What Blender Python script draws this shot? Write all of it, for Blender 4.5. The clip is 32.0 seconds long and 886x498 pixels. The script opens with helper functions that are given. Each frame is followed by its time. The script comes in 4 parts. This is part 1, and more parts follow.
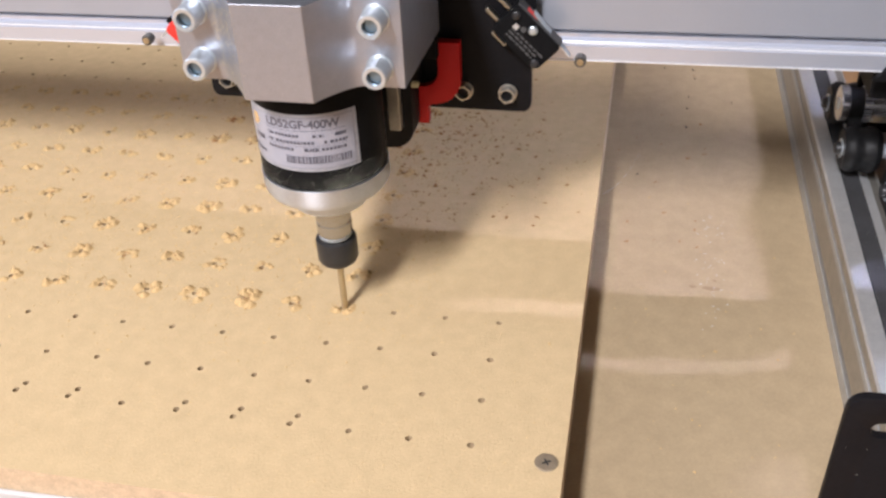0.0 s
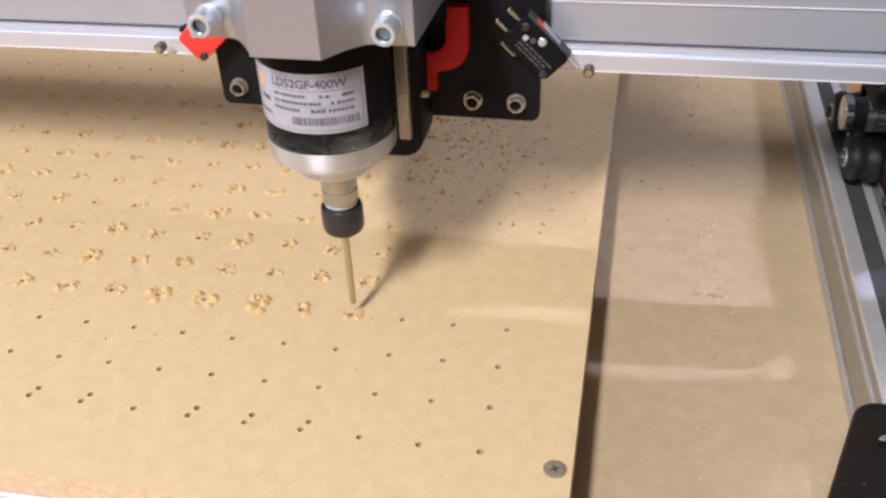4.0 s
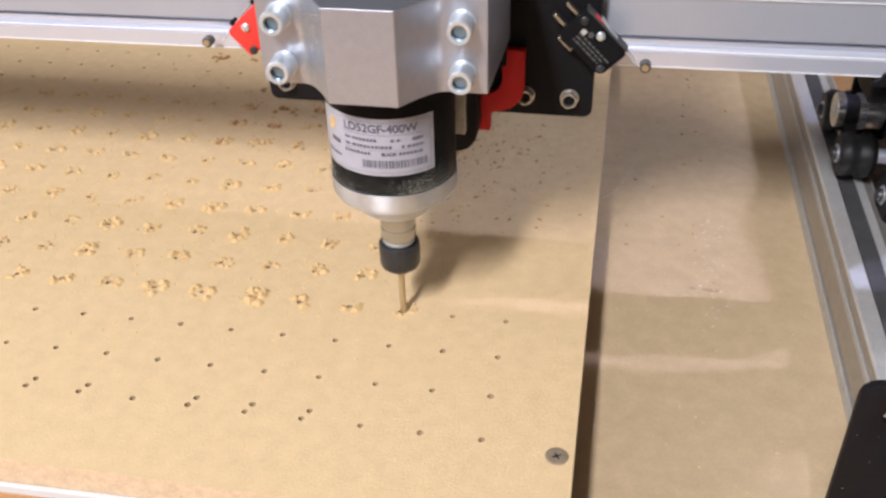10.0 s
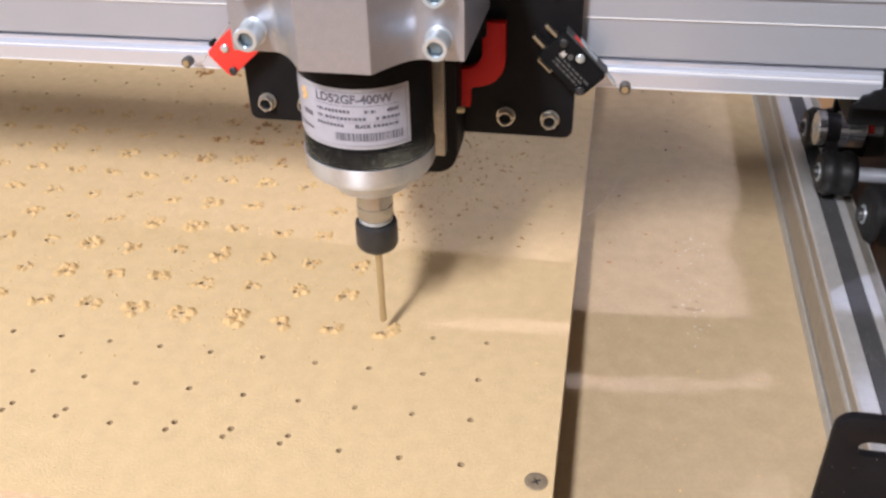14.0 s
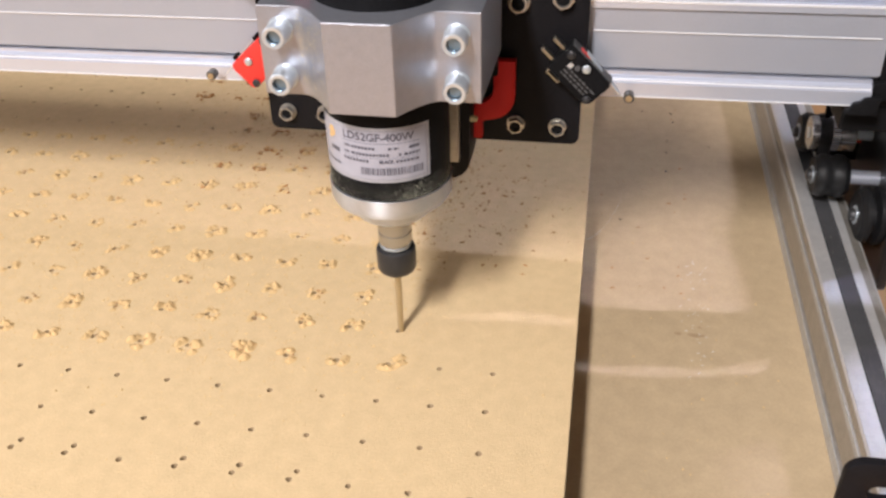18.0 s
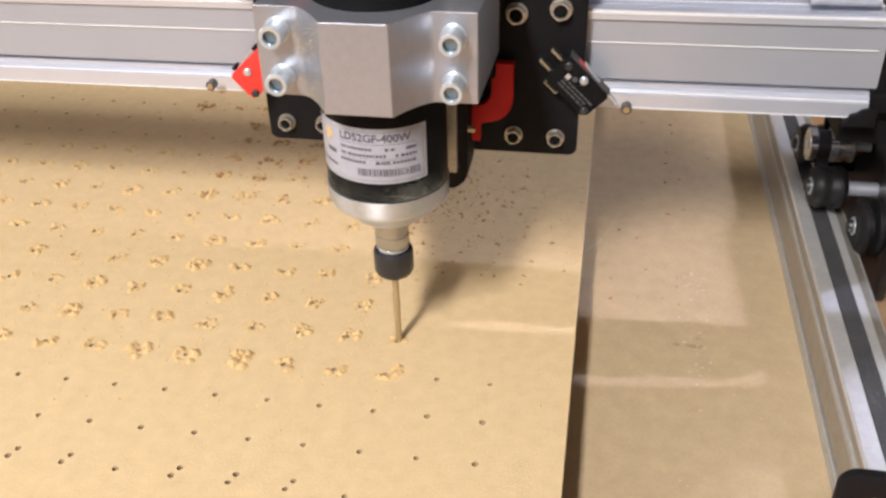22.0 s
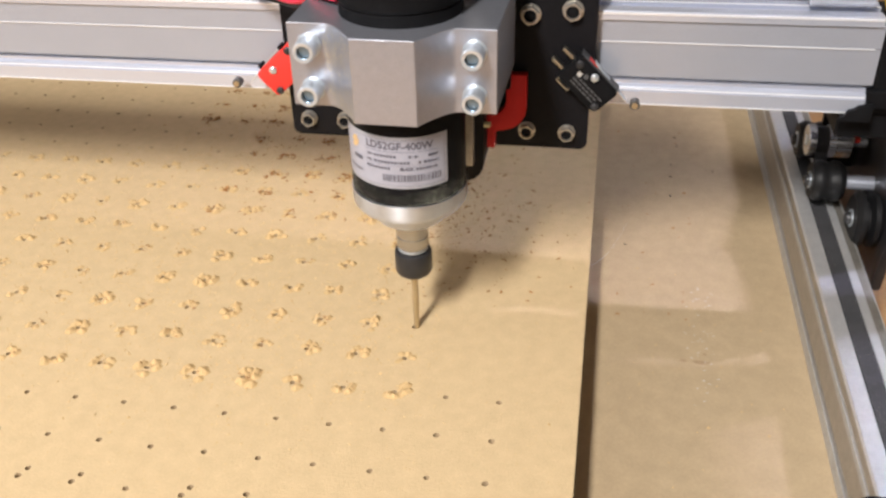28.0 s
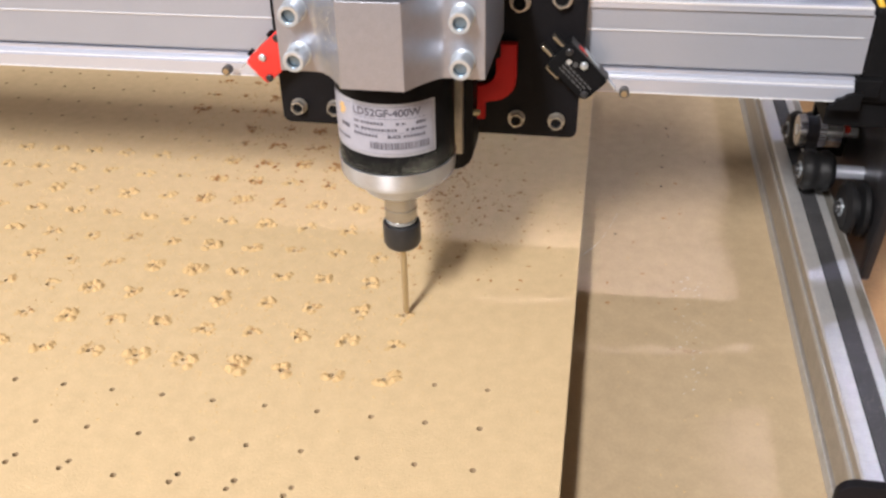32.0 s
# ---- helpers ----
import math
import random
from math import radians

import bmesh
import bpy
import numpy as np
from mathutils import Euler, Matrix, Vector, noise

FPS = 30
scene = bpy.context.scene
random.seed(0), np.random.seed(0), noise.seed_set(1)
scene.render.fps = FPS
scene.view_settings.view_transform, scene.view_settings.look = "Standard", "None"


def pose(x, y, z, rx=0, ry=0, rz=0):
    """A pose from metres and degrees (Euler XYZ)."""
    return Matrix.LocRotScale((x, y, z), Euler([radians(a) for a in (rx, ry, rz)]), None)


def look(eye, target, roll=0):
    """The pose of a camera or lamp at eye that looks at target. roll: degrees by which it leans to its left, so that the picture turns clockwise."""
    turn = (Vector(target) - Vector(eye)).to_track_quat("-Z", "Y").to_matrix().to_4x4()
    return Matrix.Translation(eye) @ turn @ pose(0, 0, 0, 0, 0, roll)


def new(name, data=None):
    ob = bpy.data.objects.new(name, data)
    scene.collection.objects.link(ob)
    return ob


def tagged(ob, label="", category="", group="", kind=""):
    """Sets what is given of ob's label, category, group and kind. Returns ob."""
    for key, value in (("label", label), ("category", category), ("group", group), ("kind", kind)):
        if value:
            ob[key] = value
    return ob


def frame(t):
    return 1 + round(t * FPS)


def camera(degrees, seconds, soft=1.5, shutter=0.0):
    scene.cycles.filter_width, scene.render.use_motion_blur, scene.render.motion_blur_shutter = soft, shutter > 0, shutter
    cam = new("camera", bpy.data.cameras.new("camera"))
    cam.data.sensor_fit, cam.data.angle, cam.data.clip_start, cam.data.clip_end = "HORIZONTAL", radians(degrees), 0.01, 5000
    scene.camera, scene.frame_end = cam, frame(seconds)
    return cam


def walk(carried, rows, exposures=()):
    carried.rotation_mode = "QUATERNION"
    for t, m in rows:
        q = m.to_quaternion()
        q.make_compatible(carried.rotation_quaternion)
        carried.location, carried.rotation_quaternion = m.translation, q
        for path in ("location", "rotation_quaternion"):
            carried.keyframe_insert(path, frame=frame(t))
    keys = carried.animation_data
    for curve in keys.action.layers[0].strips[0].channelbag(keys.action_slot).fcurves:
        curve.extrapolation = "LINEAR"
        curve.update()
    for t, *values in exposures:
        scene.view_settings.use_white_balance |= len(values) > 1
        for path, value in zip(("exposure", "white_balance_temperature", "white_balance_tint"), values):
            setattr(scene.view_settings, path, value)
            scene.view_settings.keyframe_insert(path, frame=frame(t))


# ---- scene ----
cam = camera(51.0, 32.0, soft=2.6)


def eye(x, y, z, yaw, pitch, roll):
    """Camera pose from heading, tilt and lean in degrees."""
    return pose(x, y, z, 90 + pitch, 0, yaw) @ pose(0, 0, 0, 0, 0, roll)


# seconds, place, heading, tilt, lean
PATH = [
    (0, 0.0507, -0.2469, 0.2758, 13.168, -35.577, -2.971),
    (0.5, 0.0490, -0.2474, 0.2760, 13.163, -35.636, -3.004),
    (1, 0.0472, -0.2498, 0.2766, 13.320, -35.557, -3.009),
    (1.5, 0.0482, -0.2479, 0.2811, 13.004, -35.959, -2.817),
    (2, 0.0522, -0.2461, 0.2800, 13.420, -35.573, -3.193),
    (2.5, 0.0505, -0.2495, 0.2789, 13.230, -35.517, -2.986),
    (3, 0.0475, -0.2514, 0.2780, 13.042, -35.256, -2.751),
    (3.5, 0.0472, -0.2489, 0.2815, 13.111, -35.684, -2.777),
    (5.5, 0.0433, -0.2537, 0.2804, 12.567, -34.769, -2.215),
    (6, 0.0441, -0.2524, 0.2808, 12.538, -34.768, -2.350),
    (6.5, 0.0441, -0.2521, 0.2829, 12.594, -34.628, -2.380),
    (7, 0.0450, -0.2512, 0.2853, 12.395, -34.955, -2.304),
    (7.5, 0.0450, -0.2523, 0.2835, 12.380, -34.621, -2.429),
    (8, 0.0447, -0.2514, 0.2846, 12.051, -34.597, -2.220),
    (8.5, 0.0461, -0.2496, 0.2850, 11.960, -34.472, -2.141),
    (9, 0.0455, -0.2541, 0.2777, 11.814, -34.428, -1.968),
    (9.5, 0.0427, -0.2545, 0.2776, 11.856, -34.740, -1.968),
    (10, 0.0394, -0.2580, 0.2743, 11.574, -34.789, -1.710),
    (10.5, 0.0433, -0.2578, 0.2623, 11.219, -35.043, -1.289),
    (11, 0.0466, -0.2551, 0.2590, 11.205, -35.653, -1.079),
    (11.5, 0.0453, -0.2541, 0.2622, 11.113, -36.261, -1.162),
    (12, 0.0455, -0.2525, 0.2693, 11.221, -35.675, -1.377),
    (12.5, 0.0461, -0.2493, 0.2775, 11.342, -35.672, -1.567),
    (13, 0.0480, -0.2475, 0.2803, 11.270, -34.922, -1.639),
    (13.5, 0.0452, -0.2506, 0.2784, 11.028, -34.511, -1.502),
    (14, 0.0437, -0.2515, 0.2797, 10.963, -34.517, -1.471),
    (14.5, 0.0430, -0.2523, 0.2789, 11.228, -34.173, -1.600),
    (16.5, 0.0401, -0.2498, 0.2859, 11.023, -34.218, -1.693),
    (17, 0.0370, -0.2490, 0.2891, 10.720, -34.470, -1.654),
    (17.5, 0.0376, -0.2474, 0.2909, 10.412, -34.118, -1.390),
    (18, 0.0383, -0.2467, 0.2918, 10.584, -34.299, -1.705),
    (18.5, 0.0376, -0.2472, 0.2924, 10.664, -34.380, -1.658),
    (19, 0.0363, -0.2489, 0.2910, 10.724, -34.064, -1.726),
    (19.5, 0.0383, -0.2467, 0.2952, 10.875, -34.235, -1.722),
    (20, 0.0406, -0.2485, 0.2913, 11.176, -33.465, -1.810),
    (20.5, 0.0412, -0.2504, 0.2898, 11.006, -33.570, -1.696),
    (21, 0.0394, -0.2490, 0.2919, 10.798, -33.829, -1.612),
    (21.5, 0.0415, -0.2476, 0.2927, 10.886, -33.804, -1.617),
    (22, 0.0407, -0.2469, 0.2922, 10.762, -33.673, -1.641),
    (22.5, 0.0399, -0.2485, 0.2926, 10.771, -33.791, -1.510),
    (23, 0.0361, -0.2491, 0.2936, 10.524, -33.896, -1.433),
    (23.5, 0.0373, -0.2492, 0.2943, 10.720, -33.818, -1.560),
    (24, 0.0383, -0.2477, 0.2944, 10.599, -33.423, -1.390),
    (24.5, 0.0353, -0.2505, 0.2937, 10.546, -33.528, -1.428),
    (25, 0.0348, -0.2509, 0.2922, 10.652, -33.197, -1.403),
    (25.5, 0.0334, -0.2484, 0.2989, 10.698, -33.863, -1.475),
    (27.5, 0.0328, -0.2475, 0.2981, 10.481, -33.657, -1.480),
    (28, 0.0355, -0.2444, 0.2989, 10.635, -33.512, -1.592),
    (28.5, 0.0373, -0.2473, 0.2942, 10.947, -33.147, -1.871),
    (29, 0.0354, -0.2471, 0.2976, 10.601, -33.498, -1.700),
    (29.5, 0.0378, -0.2439, 0.2996, 10.676, -33.559, -1.709),
    (30, 0.0358, -0.2468, 0.2983, 10.396, -33.197, -1.583),
    (30.5, 0.0368, -0.2451, 0.2983, 10.460, -33.595, -1.647),
    (31, 0.0407, -0.2470, 0.2966, 10.764, -33.266, -1.750),
    (31.5, 0.0408, -0.2449, 0.2955, 10.746, -33.720, -1.646),
    (32, 0.0389, -0.2456, 0.2959, 10.336, -33.830, -1.331),
]
LOOK = [(0, 0.2, 5840, 17), (8, 0.22, 5840, 17), (10.1, 0.24, 5840, 17), (11, 0.26, 5380, 21), (12.2, 0.26, 5580, 19), (13, 0.26, 5850, 17), (14, 0.26, 5850, 17), (17, 0.28, 5830, 16), (18, 0.28, 6100, 17), (24, 0.29, 6170, 14), (28, 0.29, 6140, 14), (30, 0.29, 6150, 14.5), (31, 0.29, 5920, 15), (32, 0.29, 6030, 16)]
walk(cam, [(row[0], eye(*row[1:])) for row in PATH], LOOK)

# ---- light ----
world = bpy.data.worlds.new("world")
scene.world = world
world.use_nodes = True
world.node_tree.nodes["Background"].inputs[0].default_value = (0.93, 0.915, 1.0, 1)
world.node_tree.nodes["Background"].inputs[1].default_value = 0.065


def lamp(name, place, target, size, size_y, power, colour):
    data = bpy.data.lights.new(name, "AREA")
    data.shape, data.size, data.size_y, data.energy, data.color = "RECTANGLE", size, size_y, power, colour
    ob = new(name, data)
    ob.matrix_world = look(place, target)
    return ob


# a warm ceiling tube running towards the front, a cool work lamp behind the gantry, a wide soft glow from one side
warm = lamp("warm_tube_light", (-0.43, -1.30, 1.50), (-0.43, -1.30, 0), 0.19, 0.76, 71, (1.0, 0.955, 0.85))
warm.matrix_world = pose(-0.43, -1.30, 1.50)
cool = lamp("cool_work_lamp_light", (0.90, 0.53, 1.50), (0.13, 0.20, 0), 0.12, 0.022, 0.37, (0.82, 0.84, 1.0))
cool.data.spread = radians(32)
cool.matrix_world = pose(0.90, 0.530, 1.50, -11.1, 27.2, 0)
lamp("side_lamp_light", (-2.0, -0.35, 1.05), (0.0, 0.12, 0), 1.3, 0.9, 12.5, (1.0, 0.98, 0.96))


# ---- materials ----
def material(name, colour, rough=0.5, metal=0.0, spread=0.12, scale=60.0, bump=0.1, fine=400.0, bump_scale=0.0004, coat=0.0, spec=0.5):
    """Base colour with two scales of variation and a fine relief."""
    m = bpy.data.materials.new(name)
    m.use_nodes = True
    nt = m.node_tree
    bsdf = nt.nodes["Principled BSDF"]
    at = nt.nodes.new("ShaderNodeTexCoord")
    big, small = nt.nodes.new("ShaderNodeTexNoise"), nt.nodes.new("ShaderNodeTexNoise")
    big.inputs["Scale"].default_value, small.inputs["Scale"].default_value = scale, fine
    big.inputs["Detail"].default_value = 6
    small.inputs["Detail"].default_value = 4
    for n in (big, small):
        nt.links.new(at.outputs["Object"], n.inputs["Vector"])
    mix = nt.nodes.new("ShaderNodeMix")
    mix.data_type = "RGBA"
    add = nt.nodes.new("ShaderNodeMath")
    add.operation = "MULTIPLY_ADD"
    add.inputs[1].default_value = 0.5
    half = nt.nodes.new("ShaderNodeMath")
    half.operation = "MULTIPLY"
    half.inputs[1].default_value = 0.5
    nt.links.new(small.outputs["Fac"], half.inputs[0])
    nt.links.new(big.outputs["Fac"], add.inputs[0])
    nt.links.new(half.outputs[0], add.inputs[2])
    c = Vector(colour)
    mix.inputs["A"].default_value = (*(c * (1 - 2 * spread)), 1)
    mix.inputs["B"].default_value = (*(min(1.0, v * (1 + 2 * spread)) for v in c), 1)
    nt.links.new(add.outputs[0], mix.inputs["Factor"])
    nt.links.new(mix.outputs["Result"], bsdf.inputs["Base Color"])
    bsdf.inputs["Roughness"].default_value = rough
    bsdf.inputs["Metallic"].default_value = metal
    bsdf.inputs["Coat Weight"].default_value = coat
    bsdf.inputs["Coat Roughness"].default_value = 0.03
    bsdf.inputs["Coat IOR"].default_value = 2.0
    bsdf.inputs["Specular IOR Level"].default_value = spec
    relief = nt.nodes.new("ShaderNodeBump")
    relief.inputs["Strength"].default_value, relief.inputs["Distance"].default_value = bump, bump_scale
    nt.links.new(small.outputs["Fac"], relief.inputs["Height"])
    nt.links.new(relief.outputs[0], bsdf.inputs["Normal"])
    return m


MDF = material("mdf_board", (0.586, 0.438, 0.252), 0.80, 0, 0.135, 130, 0.55, 1000, 0.0004, spec=0.2)
MDF_OLD = material("mdf_bed", (0.435, 0.332, 0.207), 0.6, 0, 0.14, 110, 0.25, 900, spec=0.3)
MDF_EDGE = material("mdf_edge", (0.60, 0.455, 0.30), 0.85, 0, 0.30, 260, 0.4, 900)
DUST = material("mdf_chip", (0.575, 0.400, 0.198), 0.95, 0, 0.25, 300, 0.3, 1500, spec=0.1)
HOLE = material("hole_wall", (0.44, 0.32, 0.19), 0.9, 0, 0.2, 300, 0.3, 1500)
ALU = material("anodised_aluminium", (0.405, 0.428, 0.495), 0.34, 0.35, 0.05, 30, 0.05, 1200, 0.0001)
ALU_BRIGHT = material("lightened_aluminium", (0.61, 0.645, 0.75), 0.27, 0.5, 0.05, 30, 0.05, 1200, 0.0001)
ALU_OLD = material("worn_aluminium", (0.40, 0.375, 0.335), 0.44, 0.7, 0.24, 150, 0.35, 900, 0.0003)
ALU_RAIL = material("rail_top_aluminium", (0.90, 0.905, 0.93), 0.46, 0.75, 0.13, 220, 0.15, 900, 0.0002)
CAST = material("machined_aluminium", (0.42, 0.435, 0.495), 0.38, 0.78, 0.09, 260, 0.3, 1300, 0.0003)
STEEL = material("zinc_steel", (0.62, 0.68, 0.74), 0.30, 0.7, 0.10, 300, 0.2, 1500, 0.0002)
NUT_STEEL = material("dull_zinc", (0.50, 0.48, 0.44), 0.3, 0.8, 0.15, 300, 0.1, 1500, 0.0002)
PULLEY = material("pulley_steel", (0.56, 0.57, 0.60), 0.2, 0.8, 0.1, 200, 0.1, 1500, 0.0002)
DARK_STEEL = material("blackened_steel", (0.034, 0.034, 0.037), 0.36, 0.3, 0.2, 200, 0.1, 1500, 0.0002)
BRASS = material("bronze_bit", (0.56, 0.46, 0.29), 0.4, 0.7, 0.1, 300, 0.1, 2000, 0.0002)
BLACK = material("black_plate", (0.0095, 0.0089, 0.0104), 0.5, 0, 0.3, 80, 0.08, 900, 0.0002, spec=0.10)
BLACK_SATIN = material("satin_black_steel", (0.022, 0.021, 0.023), 0.4, 0, 0.3, 120, 0.12, 900, 0.0002, spec=0.45)
EDGE_GLINT = material("edge_highlight", (0.86, 0.87, 0.90), 0.2, 0.3, 0.04, 60, 0.03, 1200, 0.0001)
BLACK_BODY = material("black_anodised_body", (0.010, 0.010, 0.011), 0.4, 0.0, 0.3, 120, 0.08, 900, 0.0002, spec=0.03)
RUBBER = material("black_rubber", (0.011, 0.011, 0.012), 0.45, 0, 0.4, 200, 0.3, 1200, 0.0003, spec=0.2)
BELT = material("belt_rubber", (0.045, 0.045, 0.049), 0.7, 0, 0.42, 90, 0.3, 900, 0.0004)
RED = material("red_plastic", (0.50, 0.014, 0.012), 0.5, 0, 0.06, 100, 0.1, 1200, 0.0002, spec=0.2)
RED_BRIGHT = material("bright_red_plastic", (0.74, 0.04, 0.03), 0.45, 0, 0.05, 100, 0.05, 1200, 0.0002)
PAPER = material("label_film", (0.36, 0.365, 0.43), 0.26, 0, 0.07, 220, 0.12, 260, 0.0006)
INK = material("label_ink", (0.10, 0.10, 0.13), 0.5, 0, 0.1, 200, 0.0, 900)
ORANGE = material("orange_ink", (0.62, 0.40, 0.15), 0.5, 0, 0.1, 200, 0.0, 900)
WOOD = material("orange_wood", (0.46, 0.265, 0.12), 0.5, 0, 0.15, 20, 0.15, 300, 0.0003)
WALL = material("painted_wall", (0.62, 0.60, 0.57), 0.8, 0, 0.03, 3, 0.1, 200, 0.0005)
FLOOR = material("workshop_floor", (0.20, 0.14, 0.09), 0.6, 0, 0.15, 4, 0.1, 100, 0.001)
WIRE = material("red_wire", (0.70, 0.02, 0.06), 0.4, 0, 0.05, 100, 0.0, 900)
TURNED = material("turned_aluminium", (0.66, 0.69, 0.75), 0.42, 0.9, 0.10, 260, 0.25, 1800, 0.0002)
def grooved(m, amount):
    """Fine turning marks round the upright axis."""
    nt = m.node_tree
    tangent = nt.nodes.new("ShaderNodeTangent")
    tangent.direction_type, tangent.axis = "RADIAL", "Z"
    bsdf = nt.nodes["Principled BSDF"]
    bsdf.inputs["Anisotropic"].default_value = amount
    bsdf.inputs["Anisotropic Rotation"].default_value = 0.25
    nt.links.new(tangent.outputs[0], bsdf.inputs["Tangent"])


grooved(TURNED, 0.85)
SHAFT = material("ground_steel", (0.46, 0.455, 0.45), 0.22, 0.9, 0.08, 120, 0.1, 1600, 0.0002)
FLECK = material("paint_fleck", (0.58, 0.55, 0.50), 0.6, 0, 0.1, 200, 0.0, 900)
SOCKET = material("blued_socket", (0.20, 0.28, 0.36), 0.3, 0.8, 0.3, 500, 0.2, 1500)
WHITE = material("white_edge", (0.57, 0.575, 0.59), 0.5, 0, 0.04, 60, 0.05, 600)
YELLOW = material("yellow_wire", (0.75, 0.45, 0.03), 0.45, 0, 0.05, 100, 0.0, 900)


WIRE_PALE = material("pale_wire", (0.62, 0.55, 0.32), 0.5, 0, 0.05, 100, 0.0, 900)


# ---- mesh helpers ----
def part(name, bm, mat, parent=None, label="", smooth=0.0):
    """Link a bmesh as one object under a thing or part."""
    me = bpy.data.meshes.new(name)
    bm.normal_update()
    bm.to_mesh(me)
    bm.free()
    me.materials.append(mat)
    if smooth:
        for p in me.polygons:
            p.use_smooth = True
        me.set_sharp_from_angle(angle=radians(smooth))
    ob = new(name, me)
    ob.parent = parent
    if label:
        tagged(ob, label)
    return ob


def thing(name, at, label, category, group="", kind=""):
    ob = new(name)
    ob.matrix_world = at
    ob.empty_display_size = 0.02
    return tagged(ob, label, category, group, kind)


def move(bm, m, verts=None):
    bmesh.ops.transform(bm, matrix=m, verts=verts or bm.verts)
    return bm


def box(x0, x1, y0, y1, z0, z1, bevel=0.0, seg=2, bm=None):
    b = bmesh.new()
    bmesh.ops.create_cube(b, size=1)
    bmesh.ops.transform(b, matrix=Matrix.Translation(((x0 + x1) / 2, (y0 + y1) / 2, (z0 + z1) / 2)) @ Matrix.Diagonal((x1 - x0, y1 - y0, z1 - z0, 1)), verts=b.verts)
    if bevel:
        bmesh.ops.bevel(b, geom=b.edges[:], offset=bevel, segments=seg, profile=0.5, affect="EDGES", clamp_overlap=True)
    return join(bm, b)


def join(bm, b):
    """Add b's faces to bm, and return bm."""
    if bm is None:
        return b
    me = bpy.data.meshes.new("tmp")
    b.to_mesh(me)
    b.free()
    bm.from_mesh(me)
    bpy.data.meshes.remove(me)
    return bm


def prism(points, depth, bevel=0.0, seg=2):
    """A polygon in x and y, raised by depth along z."""
    b = bmesh.new()
    base = b.faces.new([b.verts.new((x, y, 0)) for x, y in points])
    got = bmesh.ops.extrude_face_region(b, geom=[base])
    bmesh.ops.translate(b, verts=[v for v in got["geom"] if isinstance(v, bmesh.types.BMVert)], vec=(0, 0, depth))
    bmesh.ops.recalc_face_normals(b, faces=b.faces)
    if bevel:
        sharp = [e for e in b.edges if len(e.link_faces) == 2 and e.calc_face_angle() > 0.5]
        bmesh.ops.bevel(b, geom=sharp, offset=bevel, segments=seg, profile=0.5, affect="EDGES", clamp_overlap=True)
    return b


def lathe(profile, n=32, close=True):
    """Profile of (radius, z) turned round z."""
    b = bmesh.new()
    rings = []
    for r, z in profile:
        rings.append([b.verts.new((r * math.cos(2 * math.pi * k / n), r * math.sin(2 * math.pi * k / n), z)) for k in range(n)])
    for a, c in zip(rings, rings[1:]):
        for k in range(n):
            b.faces.new((a[k], a[(k + 1) % n], c[(k + 1) % n], c[k]))
    if close:
        b.faces.new(rings[0][::-1])
        b.faces.new(rings[-1])
    bmesh.ops.recalc_face_normals(b, faces=b.faces)
    return b


def rounded(points, radius, n=5):
    """A polygon with its corners rounded; radius may be one value or one for each corner."""
    out = []
    for k, p in enumerate(points):
        r = radius[k] if isinstance(radius, (list, tuple)) else radius
        p, a, c = Vector(p), Vector(points[k - 1]), Vector(points[(k + 1) % len(points)])
        if r <= 0:
            out.append(tuple(p))
            continue
        u, v = (a - p).normalized(), (c - p).normalized()
        half = u.angle(v) / 2
        d = r / math.tan(half)
        centre = p + (u + v).normalized() * (r / math.sin(half))
        s, e = p + u * d - centre, p + v * d - centre
        turn = math.atan2(s.x * e.y - s.y * e.x, s.dot(e))
        for i in range(n + 1):
            w = turn * i / n
            out.append((centre.x + s.x * math.cos(w) - s.y * math.sin(w), centre.y + s.x * math.sin(w) + s.y * math.cos(w)))
    return out


TO_X = pose(0, 0, 0, 0, 90, 0)      # turns z to x
TO_FRONT = pose(0, 0, 0, 90, 0, 0)  # turns z to -y, and y to z

def join_crumb(bm, at, size, rnd):
    """One rough four- to six-sided crumb."""
    v = [bm.verts.new((at[0] + size * rnd.uniform(0.5, 1.2) * dx, at[1] + size * rnd.uniform(0.5, 1.2) * dy, at[2] + size * rnd.uniform(0.4, 1.0) * dz)) for dx, dy, dz in ((1, 0, 0), (0, 1, 0), (-1, 0, 0), (0, -1, 0), (0, 0, 1), (0, 0, -1))]
    for a, b, c in ((0, 1, 4), (1, 2, 4), (2, 3, 4), (3, 0, 4), (1, 0, 5), (2, 1, 5), (3, 2, 5), (0, 3, 5)):
        bm.faces.new((v[a], v[b], v[c]))


DUST_PALE = material("pale_dust", (0.40, 0.39, 0.31), 0.9, 0, 0.2, 300, 0.2, 1500)

# ---- timing of the machine ----
P = 0.025                                   # pitch of the hole grid
H = 0.025                                   # thickness of the drilled board
DEEP, RATE, CLEAR = -0.0165, 0.0066, 0.0065  # lowest tip, feed, tip above the board between holes
DRILLED = (0.30, 9.92, 19.68, 29.30)        # moments at which the tip is deepest


def tip_height(t):
    return min(CLEAR, min(DEEP + RATE * abs(t - d) for d in DRILLED))


def glide(t, rows):
    """A value between rows of (seconds, value), straight from row to row."""
    for (a, u), (b, v) in zip(rows, rows[1:]):
        if t <= b:
            return u + (v - u) * max(0.0, min(1.0, (t - a) / (b - a)))
    return rows[-1][1]


